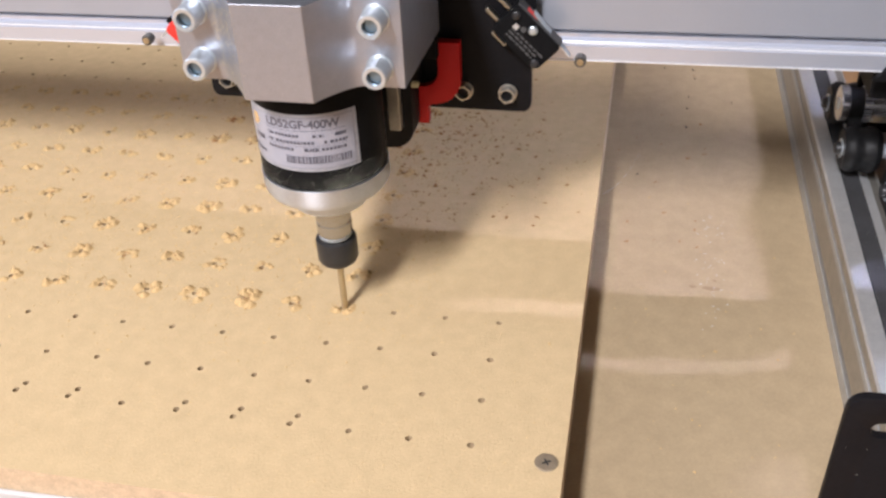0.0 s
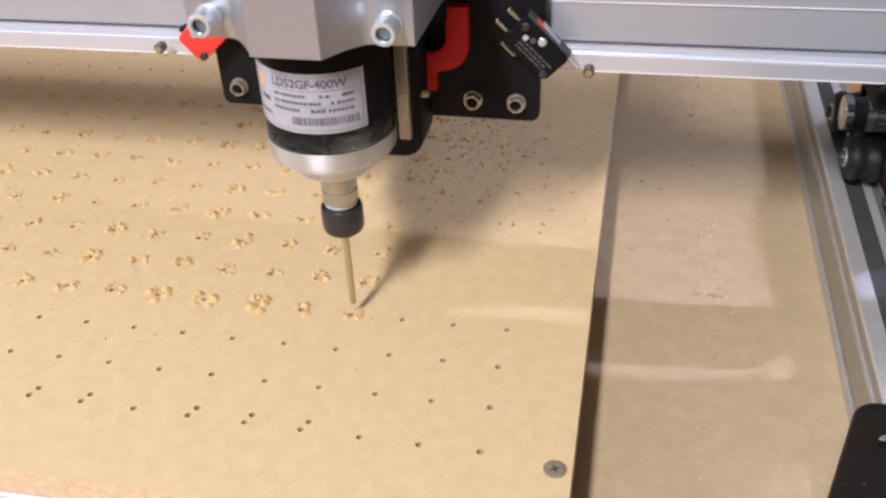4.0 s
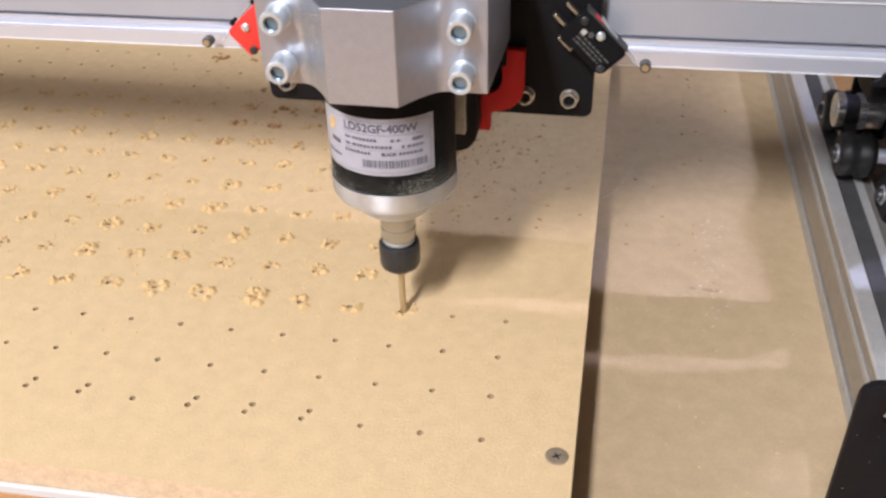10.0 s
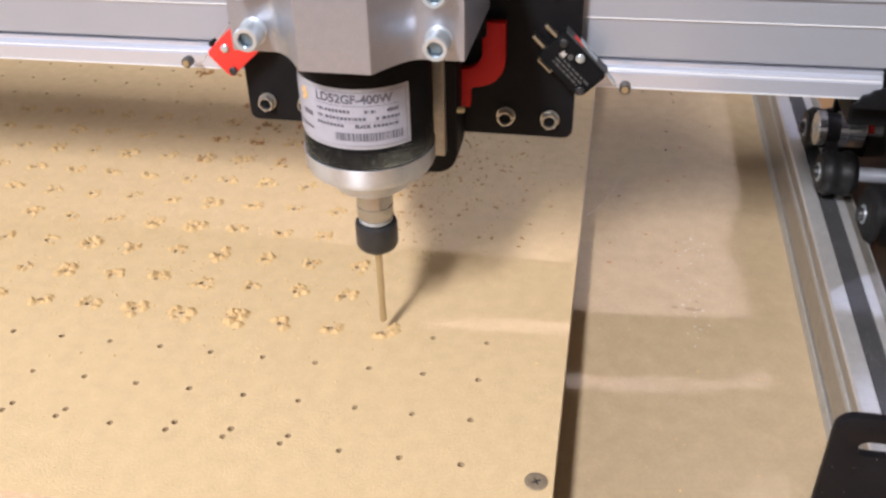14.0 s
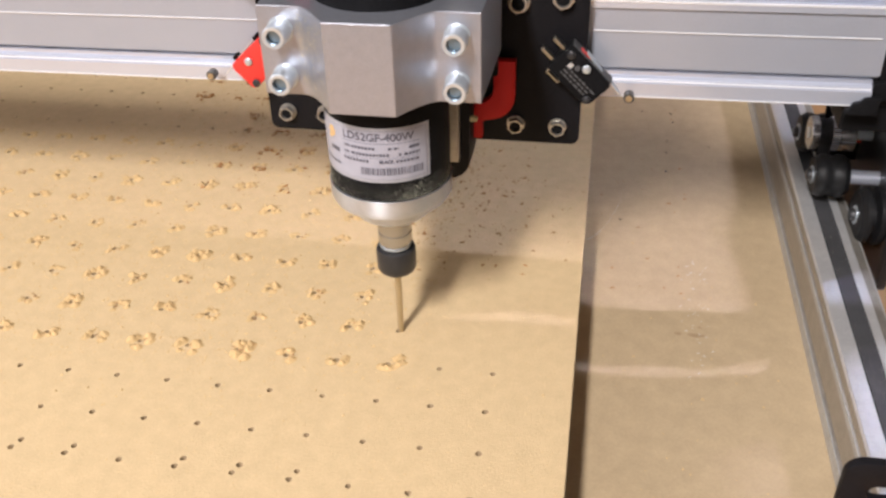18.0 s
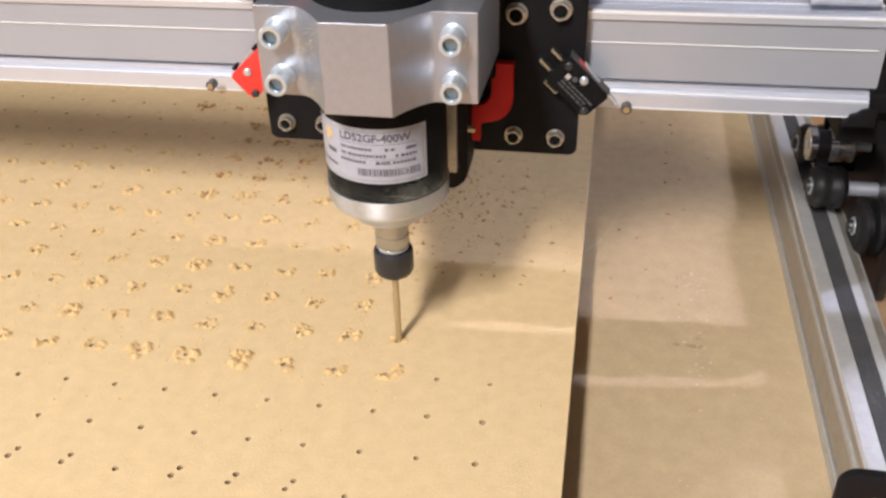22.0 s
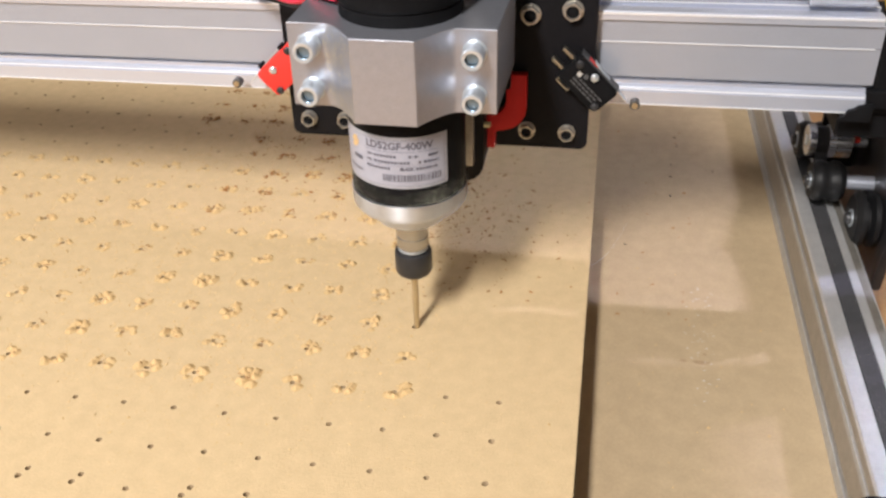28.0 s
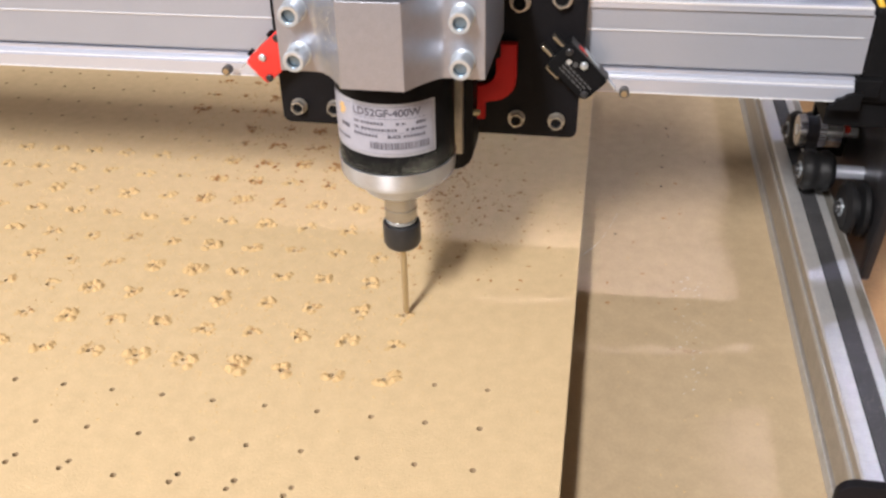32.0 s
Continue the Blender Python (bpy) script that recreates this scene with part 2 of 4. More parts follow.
ACROSS = [(0, -0.0745), (4.45, -0.0745), (5.85, -0.0500), (32, -0.0500)]
ALONG = [(0, 0.0750), (14.05, 0.0755), (15.65, 0.1005), (23.70, 0.1005), (25.25, 0.1235), (25.6, 0.1255), (32, 0.1255)]

# ---- setting ----
def room():
    shell = (
        ("wall_north", box(-2.6, 2.6, 2.60, 2.70, -0.9, 1.6)),
        ("wall_south", box(-2.6, 2.6, -3.10, -3.00, -0.9, 1.6)),
        ("wall_east", box(2.60, 2.70, -3.1, 2.7, -0.9, 1.6)),
        ("wall_west", box(-2.70, -2.60, -3.1, 2.7, -0.9, 1.6)),
        ("ceiling", box(-2.7, 2.7, -3.1, 2.7, 1.6, 1.7)),
    )
    for name, bm in shell:
        tagged(part(name, bm, WALL), "plain off-white painted workshop " + name.split("_")[0], name.split("_")[0], kind="structure")
    tagged(part("floor", box(-2.7, 2.7, -3.1, 2.7, -1.0, -0.9), FLOOR), "brown wooden workshop floor", "floor", kind="structure")


room()


def machine_bed():
    bed = thing("machine_bed", pose(0, 0, 0), "tan fibreboard machine bed with scratches and pale specks", "machine bed")
    part("bed_board", box(-0.75, 0.1530, -0.040, 0.80, -H - 0.012, -H), MDF_OLD, bed)
    strip = box(-0.62, 0.150, -0.0436, -0.0414, -0.0024, 0.0020, 0.0004)
    part("front_strip", move(strip, pose(-0.028, 0, -0.0104, 0, -1.6, 0)), WHITE, bed, "white strip along the front edge")
    part("front_board", move(box(-0.62, 0.140, -0.0432, -0.0416, -0.045, -0.0032, 0.0004), pose(-0.028, 0, -0.0104, 0, -1.6, 0)), WOOD, bed, "orange wooden front board")
    part("under_frame", box(-0.70, 0.145, -0.015, 0.78, -0.0625, -H - 0.012, 0.001), BLACK, bed, "dark frame under the bed")
    table = thing("work_table", pose(0, 0, 0), "orange-brown wooden work table under the machine", "table")
    part("tabletop", box(-1.1, 1.0, -0.55, 1.1, -0.0925, -0.0625, 0.002), WOOD, table)
    for x in (-1.0, 0.9):
        for y in (-0.45, 1.0):
            part("leg", box(x - 0.03, x + 0.03, y - 0.03, y + 0.03, -0.9, -0.0925, 0.003), WOOD, table)
    return bed


machine_bed()

COLS, ROWS = 25, 18
R_HOLE = 0.00142
TWIN = (3, 4, 5, 7, 8)     # columns whose front hole was drilled twice


def hole_exists(i, j):
    if j <= 3:
        return True
    return i >= 3 or (i == 2 and j in (4, 5))


def drilled_board():
    rnd = random.Random(5)
    board = thing("drilled_board", pose(0, 0, 0), "tan fibreboard sheet drilled with a regular grid of small holes", "board")
    top, wall = bmesh.new(), bmesh.new()
    x0, x1, y0, y1 = -COLS * P - 0.0125, 0.0370, -0.0410, ROWS * P - 0.0125

    def quad(a, b, c, d):
        top.faces.new([top.verts.new((*p, 0)) for p in (a, b, c, d)])

    n = 14
    for i in range(COLS):
        for j in range(ROWS):
            cx, cy = -i * P, j * P
            l, r, f, k = cx - P / 2, cx + P / 2, cy - P / 2, cy + P / 2
            if not hole_exists(i, j):
                quad((l, f), (r, f), (r, k), (l, k))
                continue
            spots = [(cx + rnd.uniform(-0.0002, 0.0002), cy + rnd.uniform(-0.0002, 0.0002))]
            if (i, j) in ((2, 4), (2, 5)):
                spots = [(cx, cy)]
            if j == 0 and i in TWIN:
                spots.append((cx + 0.0020, cy + 0.0046))
            cell = bmesh.new()
            edges = []
            ring = [cell.verts.new((*p, 0)) for p in ((l, f), (r, f), (r, k), (l, k))]
            edges += [cell.edges.new((ring[a], ring[(a + 1) % 4])) for a in range(4)]
            for sx, sy in spots:
                rr = R_HOLE * rnd.uniform(0.93, 1.07)
                loop = [cell.verts.new((sx + rr * math.cos(2 * math.pi * a / n), sy + rr * math.sin(2 * math.pi * a / n), 0)) for a in range(n)]
                edges += [cell.edges.new((loop[a], loop[(a + 1) % n])) for a in range(n)]
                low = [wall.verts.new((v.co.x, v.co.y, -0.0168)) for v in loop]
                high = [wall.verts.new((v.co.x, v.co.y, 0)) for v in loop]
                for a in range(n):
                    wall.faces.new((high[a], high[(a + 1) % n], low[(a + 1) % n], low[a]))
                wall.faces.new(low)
            bmesh.ops.triangle_fill(cell, edges=edges, use_beauty=True)
            join(top, cell)
    e = -COLS * P + P / 2
    quad((P / 2, y0), (x1, y0), (x1, y1), (P / 2, y1))
    quad((e, y0), (P / 2, y0), (P / 2, -P / 2), (e, -P / 2))
    bmesh.ops.remove_doubles(top, verts=top.verts, dist=1e-6)
    bmesh.ops.recalc_face_normals(top, faces=top.faces)
    if sum(fc.normal.z for fc in top.faces) < 0:
        bmesh.ops.reverse_faces(top, faces=top.faces)
    part("top_surface", top, MDF, board)
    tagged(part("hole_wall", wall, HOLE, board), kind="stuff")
    edge = bmesh.new()
    a = [(e, y0), (x1, y0), (x1, y1), (e, y1)]
    for p, q in zip(a, a[1:] + a[:1]):
        edge.faces.new([edge.verts.new(v) for v in ((*p, -H + 0.0002), (*q, -H + 0.0002), (*q, 0), (*p, 0))])
    part("edge_band", edge, MDF_EDGE, board, "raw speckled fibreboard edge")
    return board


drilled_board()


def countersunk_screw():
    s = thing("countersunk_screw", pose(0.0302, -0.0040, 0.0), "dark bronze countersunk screw in the board corner", "screw")
    part("head", lathe([(0.0001, 0.0002), (0.0024, 0.0002), (0.0043, 0.0004), (0.0046, 0.0002), (0.0046, -0.0004)], 28), SCREW_MAT, s, smooth=40)
    for a in (0, 90):
        part("slot", move(box(-0.0018, 0.0018, -0.0003, 0.0003, 0.0002, 0.00042), pose(0, 0, 0, 0, 0, 30 + a)), DARK_STEEL, s)


SCREW_MAT = material("bronzed_steel", (0.34, 0.27, 0.19), 0.5, 0.5, 0.3, 300, 0.3, 1500)
countersunk_screw()


# ---- side rail with its belt ----
ALU_RIDGE = material("rubbed_aluminium", (0.46, 0.46, 0.45), 0.42, 0.4, 0.28, 260, 0.3, 900, 0.0003)


def side_rail():
    rail = thing("side_rail", pose(0, 0, 0), "worn grooved aluminium extrusion rail beside the bed", "rail")
    x, z = 0.1534, 0.0163
    lower = [(x, -0.045), (x, -0.0165), (x + 0.0012, -0.0158), (x + 0.0012, -0.0138), (x, -0.0131), (x, 0.0078), (x + 0.0012, 0.0082), (x + 0.0012, 0.0090), (x, 0.0094), (x, 0.0140), (x + 0.0262, 0.0140), (x + 0.0262, -0.045)]
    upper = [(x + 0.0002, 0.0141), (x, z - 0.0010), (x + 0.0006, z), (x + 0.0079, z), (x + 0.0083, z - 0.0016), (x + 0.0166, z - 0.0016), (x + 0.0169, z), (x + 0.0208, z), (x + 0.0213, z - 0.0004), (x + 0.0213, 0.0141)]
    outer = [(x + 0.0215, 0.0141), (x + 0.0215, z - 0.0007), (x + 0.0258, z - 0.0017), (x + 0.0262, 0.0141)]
    # the rail top's pale colour also holds the bright strip of light on it
    for name, prof, mat, label in (("side_extrusion", lower, ALU_OLD, ""), ("top_extrusion", upper, ALU_RAIL, "rubbed top of the rail, its lit look painted pale"), ("outer_ledge", outer, ALU_OLD, "dull outer ledge of the rail")):
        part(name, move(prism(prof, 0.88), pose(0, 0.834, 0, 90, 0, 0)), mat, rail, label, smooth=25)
    for za, zb in ((-0.0249, -0.0170), (0.0036, 0.0077)):
        part("ridge", box(x - 0.0006, x + 0.0002, -0.046, 0.834, za, zb, 0.0003), ALU_RIDGE, rail, "lighter worn ridge")
    part("ledge_edge", box(x + 0.0260, x + 0.0266, -0.046, 0.834, 0.0120, 0.0147, 0.0002), ALU_RIDGE, rail, "lighter worn edge")
    belt = thing("drive_belt", pose(0, 0, 0), "flat black toothed drive belt lying along the rail", "belt")
    part("belt_band", box(x + 0.0084, x + 0.0165, -0.046, 0.83, z - 0.0014, z + 0.0002, 0.0002), BELT, belt)
    rnd = random.Random(17)
    film = bmesh.new()
    for k in range(240):
        join_crumb(film, (rnd.uniform(0.1620, 0.1697), rnd.choice((rnd.gauss(0.075, 0.006), rnd.gauss(0.03, 0.012), rnd.uniform(-0.03, 0.2))), z + 0.0002), rnd.uniform(0.00006, 0.00018), rnd)
    tagged(part("belt_dust", film, DUST_PALE, belt, "pale dust on the belt"), kind="stuff")
    end = thing("end_plate", pose(0, 0, 0), "black slotted steel end plate at the rail's end", "plate")
    outline = rounded([(0.1153, -0.0625), (0.262, -0.0625), (0.262, 0.0930), (0.1153, 0.0930)], [0, 0, 0.004, 0.0055])
    slot = rounded([(0.1228, 0.0787), (0.1520, 0.0787), (0.1520, 0.0843), (0.1228, 0.0843)], 0.0027)
    plate = bmesh.new()
    edges = []
    for line in (outline, slot):
        vs = [plate.verts.new((px, pz, 0)) for px, pz in line]
        edges += [plate.edges.new((vs[k - 1], vs[k])) for k in range(len(vs))]
    bmesh.ops.triangle_fill(plate, edges=edges, use_beauty=True)
    got = bmesh.ops.extrude_face_region(plate, geom=plate.faces[:])
    bmesh.ops.translate(plate, verts=[v for v in got["geom"] if isinstance(v, bmesh.types.BMVert)], vec=(0, 0, 0.003))
    bmesh.ops.recalc_face_normals(plate, faces=plate.faces)
    rim = [e for e in plate.edges if len(e.link_faces) == 2 and e.calc_face_angle() > 1.2]
    bmesh.ops.bevel(plate, geom=rim, offset=0.0004, segments=2, profile=0.5, affect="EDGES", clamp_overlap=True)
    part("plate", move(plate, pose(0, -0.0468, 0, 90, 0, 0)), BLACK, end, smooth=40)
    rnd = random.Random(41)
    specks = bmesh.new()
    for k in range(26):
        join_crumb(specks, (rnd.uniform(0.1165, 0.16), -0.0499, rnd.uniform(0.02, 0.085)), rnd.uniform(0.0001, 0.0003), rnd)
    tagged(part("dust_speck", specks, DUST_PALE, end), kind="stuff")


side_rail()


def nut(name, x, z, y, parent, s=1.0):
    """A hexagon nut with a bolt end and a washer, on a plate that faces the front."""
    w = part(name, move(lathe([(0.0031 * s, 0.0), (0.0050 * s, 0.0), (0.0050 * s, 0.0008), (0.0031 * s, 0.0008)], 24), Matrix.Translation((x, y, z)) @ TO_FRONT), NUT_STEEL, parent, smooth=40)
    hexa = bmesh.new()
    rings = []
    for r, h in ((0.0046, 0.0), (0.0046, 0.0030), (0.0042, 0.0036), (0.0033, 0.0036), (0.0030, 0.0020)):
        six = r > 0.0040
        rings.append([hexa.verts.new((r * s * (1.0 if not six or k % 4 == 0 else 0.90 if k % 4 == 2 else 0.93) * math.cos(math.pi * k / 12 + 0.3), r * s * (1.0 if not six or k % 4 == 0 else 0.90 if k % 4 == 2 else 0.93) * math.sin(math.pi * k / 12 + 0.3), h)) for k in range(24)])
    for p, q in zip(rings, rings[1:]):
        for k in range(24):
            hexa.faces.new((p[k], p[(k + 1) % 24], q[(k + 1) % 24], q[k]))
    part("hexagon", move(hexa, Matrix.Translation((x, y - 0.0006, z)) @ TO_FRONT), NUT_STEEL, w, smooth=30)
    part("bolt_end", move(lathe([(0.0001, 0.0), (0.0030 * s, 0.0), (0.0030 * s, 0.0028), (0.0025 * s, 0.0032), (0.0001, 0.0032)], 20), Matrix.Translation((x, y, z)) @ TO_FRONT), BLACK_BODY, w, "dark bolt end", smooth=40)
    return w


# ---- gantry: beam and end plate ----
def gantry():
    g = thing("gantry_beam", pose(0, ALONG[0][1], 0), "silver grooved aluminium gantry beam with a black end plate and belt wheels", "gantry")
    y = 0.0650
    lay = Matrix(((0, 0, 1, -0.638), (1, 0, 0, 0), (0, 1, 0, 0), (0, 0, 0, 1)))
    lip = [(y - 0.0020, 0.1008), (y - 0.0026, 0.1014), (y - 0.0026, 0.1080), (y - 0.0016, 0.1086), (y - 0.0016, 0.1092), (y - 0.0012, 0.1100), (y + 0.0006, 0.1108), (y + 0.0006, 0.1124), (y + 0.0310, 0.1124), (y + 0.0310, 0.1008)]
    face = [(y + 0.0030, 0.1126), (y + 0.0030, 0.1140), (y, 0.1146), (y, 0.1322), (y - 0.0004, 0.1326), (y - 0.0004, 0.1430), (y + 0.0060, 0.1430), (y + 0.0060, 0.1126)]
    ledge = [(y - 0.0018, 0.1434), (y - 0.0018, 0.1464), (y - 0.0008, 0.1476), (y + 0.0068, 0.1476), (y + 0.0074, 0.1470), (y + 0.0075, 0.1310), (y + 0.0102, 0.1310), (y + 0.0104, 0.1486), (y + 0.0176, 0.1486), (y + 0.0178, 0.1250), (y + 0.0238, 0.1250), (y + 0.0240, 0.1500), (y + 0.0310, 0.1500), (y + 0.0310, 0.1126), (y + 0.0062, 0.1126), (y + 0.0062, 0.1434)]
    # lip and ledge get a paler base colour that stands for reflected light
    for name, prof, long, mat, label in (("lower_lip", lip, 0.7975, ALU_BRIGHT, "lower lip with its reflection painted pale"), ("beam_face", face, 0.7998, ALU, ""), ("top_ledge", ledge, 0.7985, ALU_BRIGHT, "stepped top ledge with its gleam painted pale")):
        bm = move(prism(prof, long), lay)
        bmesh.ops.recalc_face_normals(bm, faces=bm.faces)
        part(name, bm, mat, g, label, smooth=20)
    # near-white strips: the specular lines of the beam, put into colour
    part("glint_line", box(-0.638, 0.1590, y - 0.0008, y, 0.1319, 0.1325, 0.0002), EDGE_GLINT, g, "fine painted highlight line along the beam")
    for name, ya, yb, za, zb, x1 in (("lip_edge", y - 0.0019, y - 0.0013, 0.1085, 0.1091, 0.1592), ("lip_foot", y - 0.0029, y - 0.0023, 0.1010, 0.1016, 0.1592), ("ledge_edge", y - 0.0021, y - 0.0010, 0.1461, 0.1471, 0.1602), ("groove_edge", y + 0.0100, y + 0.0108, 0.1483, 0.1489, 0.1602)):
        part(name, box(-0.638, x1, ya, yb, za, zb, 0.0002), EDGE_GLINT, g, "thin edge strip painted as a highlight")
    part("end_notch", move(box(0.1597, 0.172, y - 0.002, y + 0.015, 0.1030, 0.1124, 0.001), pose(0, 0, 0)), BLACK_BODY, g, "black notch at the beam end")
    # flat black strip filling the rear slot of the top ledge
    part("cross_strip", box(-0.638, 0.136, y + 0.0180, y + 0.0236, 0.1476, 0.1493, 0.0002), BLACK, g, "black strip in the slot along the beam top")
    clip = part("belt_clamp", box(0.1275, 0.1575, 0.070, 0.092, 0.1502, 0.1530, 0.0012), ALU, g, "polished metal belt clamp")
    for x in (0.1360, 0.1490):
        part("screw", move(lathe([(0.0001, 0), (0.0030, 0), (0.0030, 0.0016), (0.0022, 0.0022), (0.0001, 0.0022)], 18), pose(x, 0.080, 0.1530)), DARK_STEEL, clip, smooth=40)
    # unseen board, skirts and posts, added to shape the cool lamp's light strip
    part("shade_board", box(-0.638, 0.340, -0.030, 0.1150, 0.4000, 0.4030, 0.0008), BLACK, g, "unseen black board added above the beam to block light")
    part("shade_skirt", box(-0.638, 0.150, 0.0940, 0.0965, 0.2550, 0.3999, 0.0008), BLACK, g, "unseen black skirt added under the board to block light")
    part("shade_skirt", box(0.256, 0.3395, 0.0940, 0.0965, 0.2550, 0.3999, 0.0008), BLACK, g, "unseen black skirt added under the board to block light")
    slant = prism([(0.1502, 0.2990), (0.2558, 0.2805), (0.2558, 0.3999), (0.1502, 0.3999)], 0.0025, 0.0004)
    part("shade_skirt", move(slant, pose(0, 0.0965, 0, 90, 0, 0)), BLACK, g, "unseen shorter slanted black skirt added to narrow the light strip")
    for x in (-0.60, 0.335):
        part("shade_post", box(x - 0.004, x + 0.004, 0.0980, 0.1060, 0.1460 if x < 0 else -0.0100, 0.4000, 0.0008), BLACK, g)
    # the beam hangs a hair lower on its far end
    for ob in list(g.children):
        ob.data.transform(Matrix.Translation((-0.15, 0, 0.12)) @ pose(0, 0, 0, 0, -0.42, 0) @ Matrix.Translation((0.15, 0, -0.12)))
    # end plate, seen edge on and along its inner face
    outline = rounded([(0.066, 0.150), (0.066, 0.112), (0.070, 0.060), (0.078, 0.026), (0.084, -0.015), (0.205, -0.015), (0.205, 0.100), (0.100, 0.108), (0.096, 0.150)], [0.004, 0.01, 0.01, 0.01, 0.006, 0.004, 0.004, 0.004, 0.004])
    plate = prism(outline, 0.005, 0.0004)
    move(plate, Matrix(((0, 0, 1, 0.1925), (1, 0, 0, 0), (0, 1, 0, 0), (0, 0, 0, 1))))
    bmesh.ops.recalc_face_normals(plate, faces=plate.faces)
    part("end_plate", plate, BLACK_SATIN, g, "black steel end plate", smooth=40)
    part("corner_bracket", box(0.1622, 0.1923, 0.0660, 0.0955, 0.1015, 0.1480, 0.002), BLACK_BODY, g, "black corner bracket at the beam end")
    part("under_block", box(0.1510, 0.1923, 0.0700, 0.0950, 0.0870, 0.1007, 0.001), BLACK_BODY, g, "black block under the beam end")
    worn = [(0.1480, 0.1003), (0.1492, 0.1022), (0.1512, 0.1032), (0.1524, 0.1056), (0.1550, 0.1064), (0.1566, 0.1080), (0.1605, 0.1090), (0.1632, 0.1092), (0.1632, 0.1003)]
    part("worn_bracket", move(prism(worn, 0.0030, 0.0003), pose(0, 0.0620, 0, 90, 0, 0)), BLACK_BODY, g, "black bracket with a ragged edge over the lip", smooth=30)
    part("mount_plate", move(prism([(0.1700, 0.0830), (0.1700, 0.0180), (0.1924, 0.0180), (0.1924, 0.0830)], 0.004, 0.0005), pose(0, 0.1760, 0, 90, 0, 0)), BLACK_BODY, g, "black mount plate behind the pulley")
    part("plate_bolt", move(prism([(0.0050 * math.cos(math.pi * k / 3), 0.0050 * math.sin(math.pi * k / 3)) for k in range(6)], 0.005, 0.0006), Matrix.Translation((0.1850, 0.141, 0.0648)) @ TO_X), STEEL, g, "zinc hexagon bolt head")
    # toothed pulley
    ax = Matrix.Translation((0.1575, 0.150, 0.0456)) @ TO_X
    pul = part("pulley", lathe([(0.0030, 0), (0.0088, 0), (0.0093, 0.0005), (0.0093, 0.0040), (0.0078, 0.0042), (0.0078, 0.0110), (0.0090, 0.0112), (0.0090, 0.0150), (0.0093, 0.0152), (0.0093, 0.0240), (0.0030, 0.0240)], 40), PULLEY, g, "zinc toothed pulley on a motor shaft", smooth=35)
    pul.matrix_local = ax
    teeth = bmesh.new()
    for k in range(26):
        join(teeth, move(box(-0.0006, 0.0006, 0.0084, 0.0095, 0.0112, 0.0150), pose(0, 0, 0, 0, 0, 360 * k / 26)))
    part("knurl", teeth, ALU_BRIGHT, pul, "pale toothed ring")
    part("shaft", lathe([(0.0001, -0.0004), (0.0029, -0.0004), (0.0029, 0.034), (0.0001, 0.034)], 20), STEEL, pul, smooth=40)
    part("red_mark", move(box(0.0010, 0.0046, -0.0024, 0.0024, 0.0262, 0.0290, 0.0004), pose(0, 0, 0, 0, 0, 167)), RED_BRIGHT, pul, "small red mark")
    for turn in (0, 90):
        part("grub_screw", move(lathe([(0.0001, 0), (0.0014, 0), (0.0014, 0.0017), (0.0001, 0.0017)], 10), pose(0, 0, 0, 0, 0, turn) @ pose(0.0078, 0, 0.0195, 0, 90, 0)), BLACK, pul, "dark grub screw")

    def wheel(x0, y, z, r, w, label, deep):
        m = Matrix.Translation((x0, y, z)) @ TO_X
        v = part("idler_wheel", move(lathe([(0.0040, 0), (r * 0.82, 0), (r, w * 0.18), (r, w * 0.34), (r * deep, w * 0.42), (r * deep, w * 0.58), (r, w * 0.66), (r, w * 0.84), (r * 0.82, w), (0.0040, w)], 36), m), RUBBER, g, label, smooth=35)
        part("bearing", move(lathe([(0.0022, -0.0006), (0.0050, -0.0006), (0.0050, 0.001), (0.0022, 0.001)], 24), m), STEEL, v, smooth=40)
        part("bolt_head", move(lathe([(0.0001, -0.0032), (0.0026, -0.0032), (0.0034, -0.0020), (0.0034, 0.0), (0.0001, 0.0)], 20), m), DARK_STEEL, v, smooth=40)
        part("spacer", move(lathe([(0.0001, w), (0.0040, w), (0.0040, 0.193 - x0), (0.0001, 0.193 - x0)], 24), m), ALU_BRIGHT if w > 0.015 else BLACK, v, "bright aluminium spacer" if w > 0.015 else "", smooth=40)
        return v

    wheel(0.1580, 0.1250, 0.0325, 0.0118, 0.0178, "black rubber idler wheel with a groove", 0.93)
    wheel(0.1580, 0.1765, 0.0325, 0.0118, 0.0178, "black rubber idler wheel behind the pulley", 0.93)
    wheel(0.1775, 0.0990, 0.0242, 0.0155, 0.0140, "black rubber track wheel", 0.62)
    # belt from the rail up over the pulley
    loop = bmesh.new()
    r, w = 0.0085, 0.0072
    pts = [(0.1250 + 0.0122 * math.sin(a), 0.0333 - 0.0122 * math.cos(a)) for a in (0.2, 0.6, 1.0, 1.4, 1.8)]
    pts += [(0.1500 - r * math.cos(a), 0.0456 + r * math.sin(a)) for a in (-0.5, 0.0, 0.5, 1.0, 1.5, 2.0, 2.6, 3.1)] + [(0.1600, 0.034), (0.1740, 0.0212), (0.1860, 0.0158)]
    rows = [[loop.verts.new((x, a, b)) for x in (0.1620, 0.1686)] for a, b in pts]
    for p, q in zip(rows, rows[1:]):
        loop.faces.new((p[0], p[1], q[1], q[0]))
    bmesh.ops.solidify(loop, geom=loop.faces[:], thickness=0.0013)
    part("belt_loop", loop, BELT, g, "black toothed belt round the pulley", smooth=50)
    return g, pul, ax


GANTRY, PULLEY_WHEEL, PULLEY_AXIS = gantry()


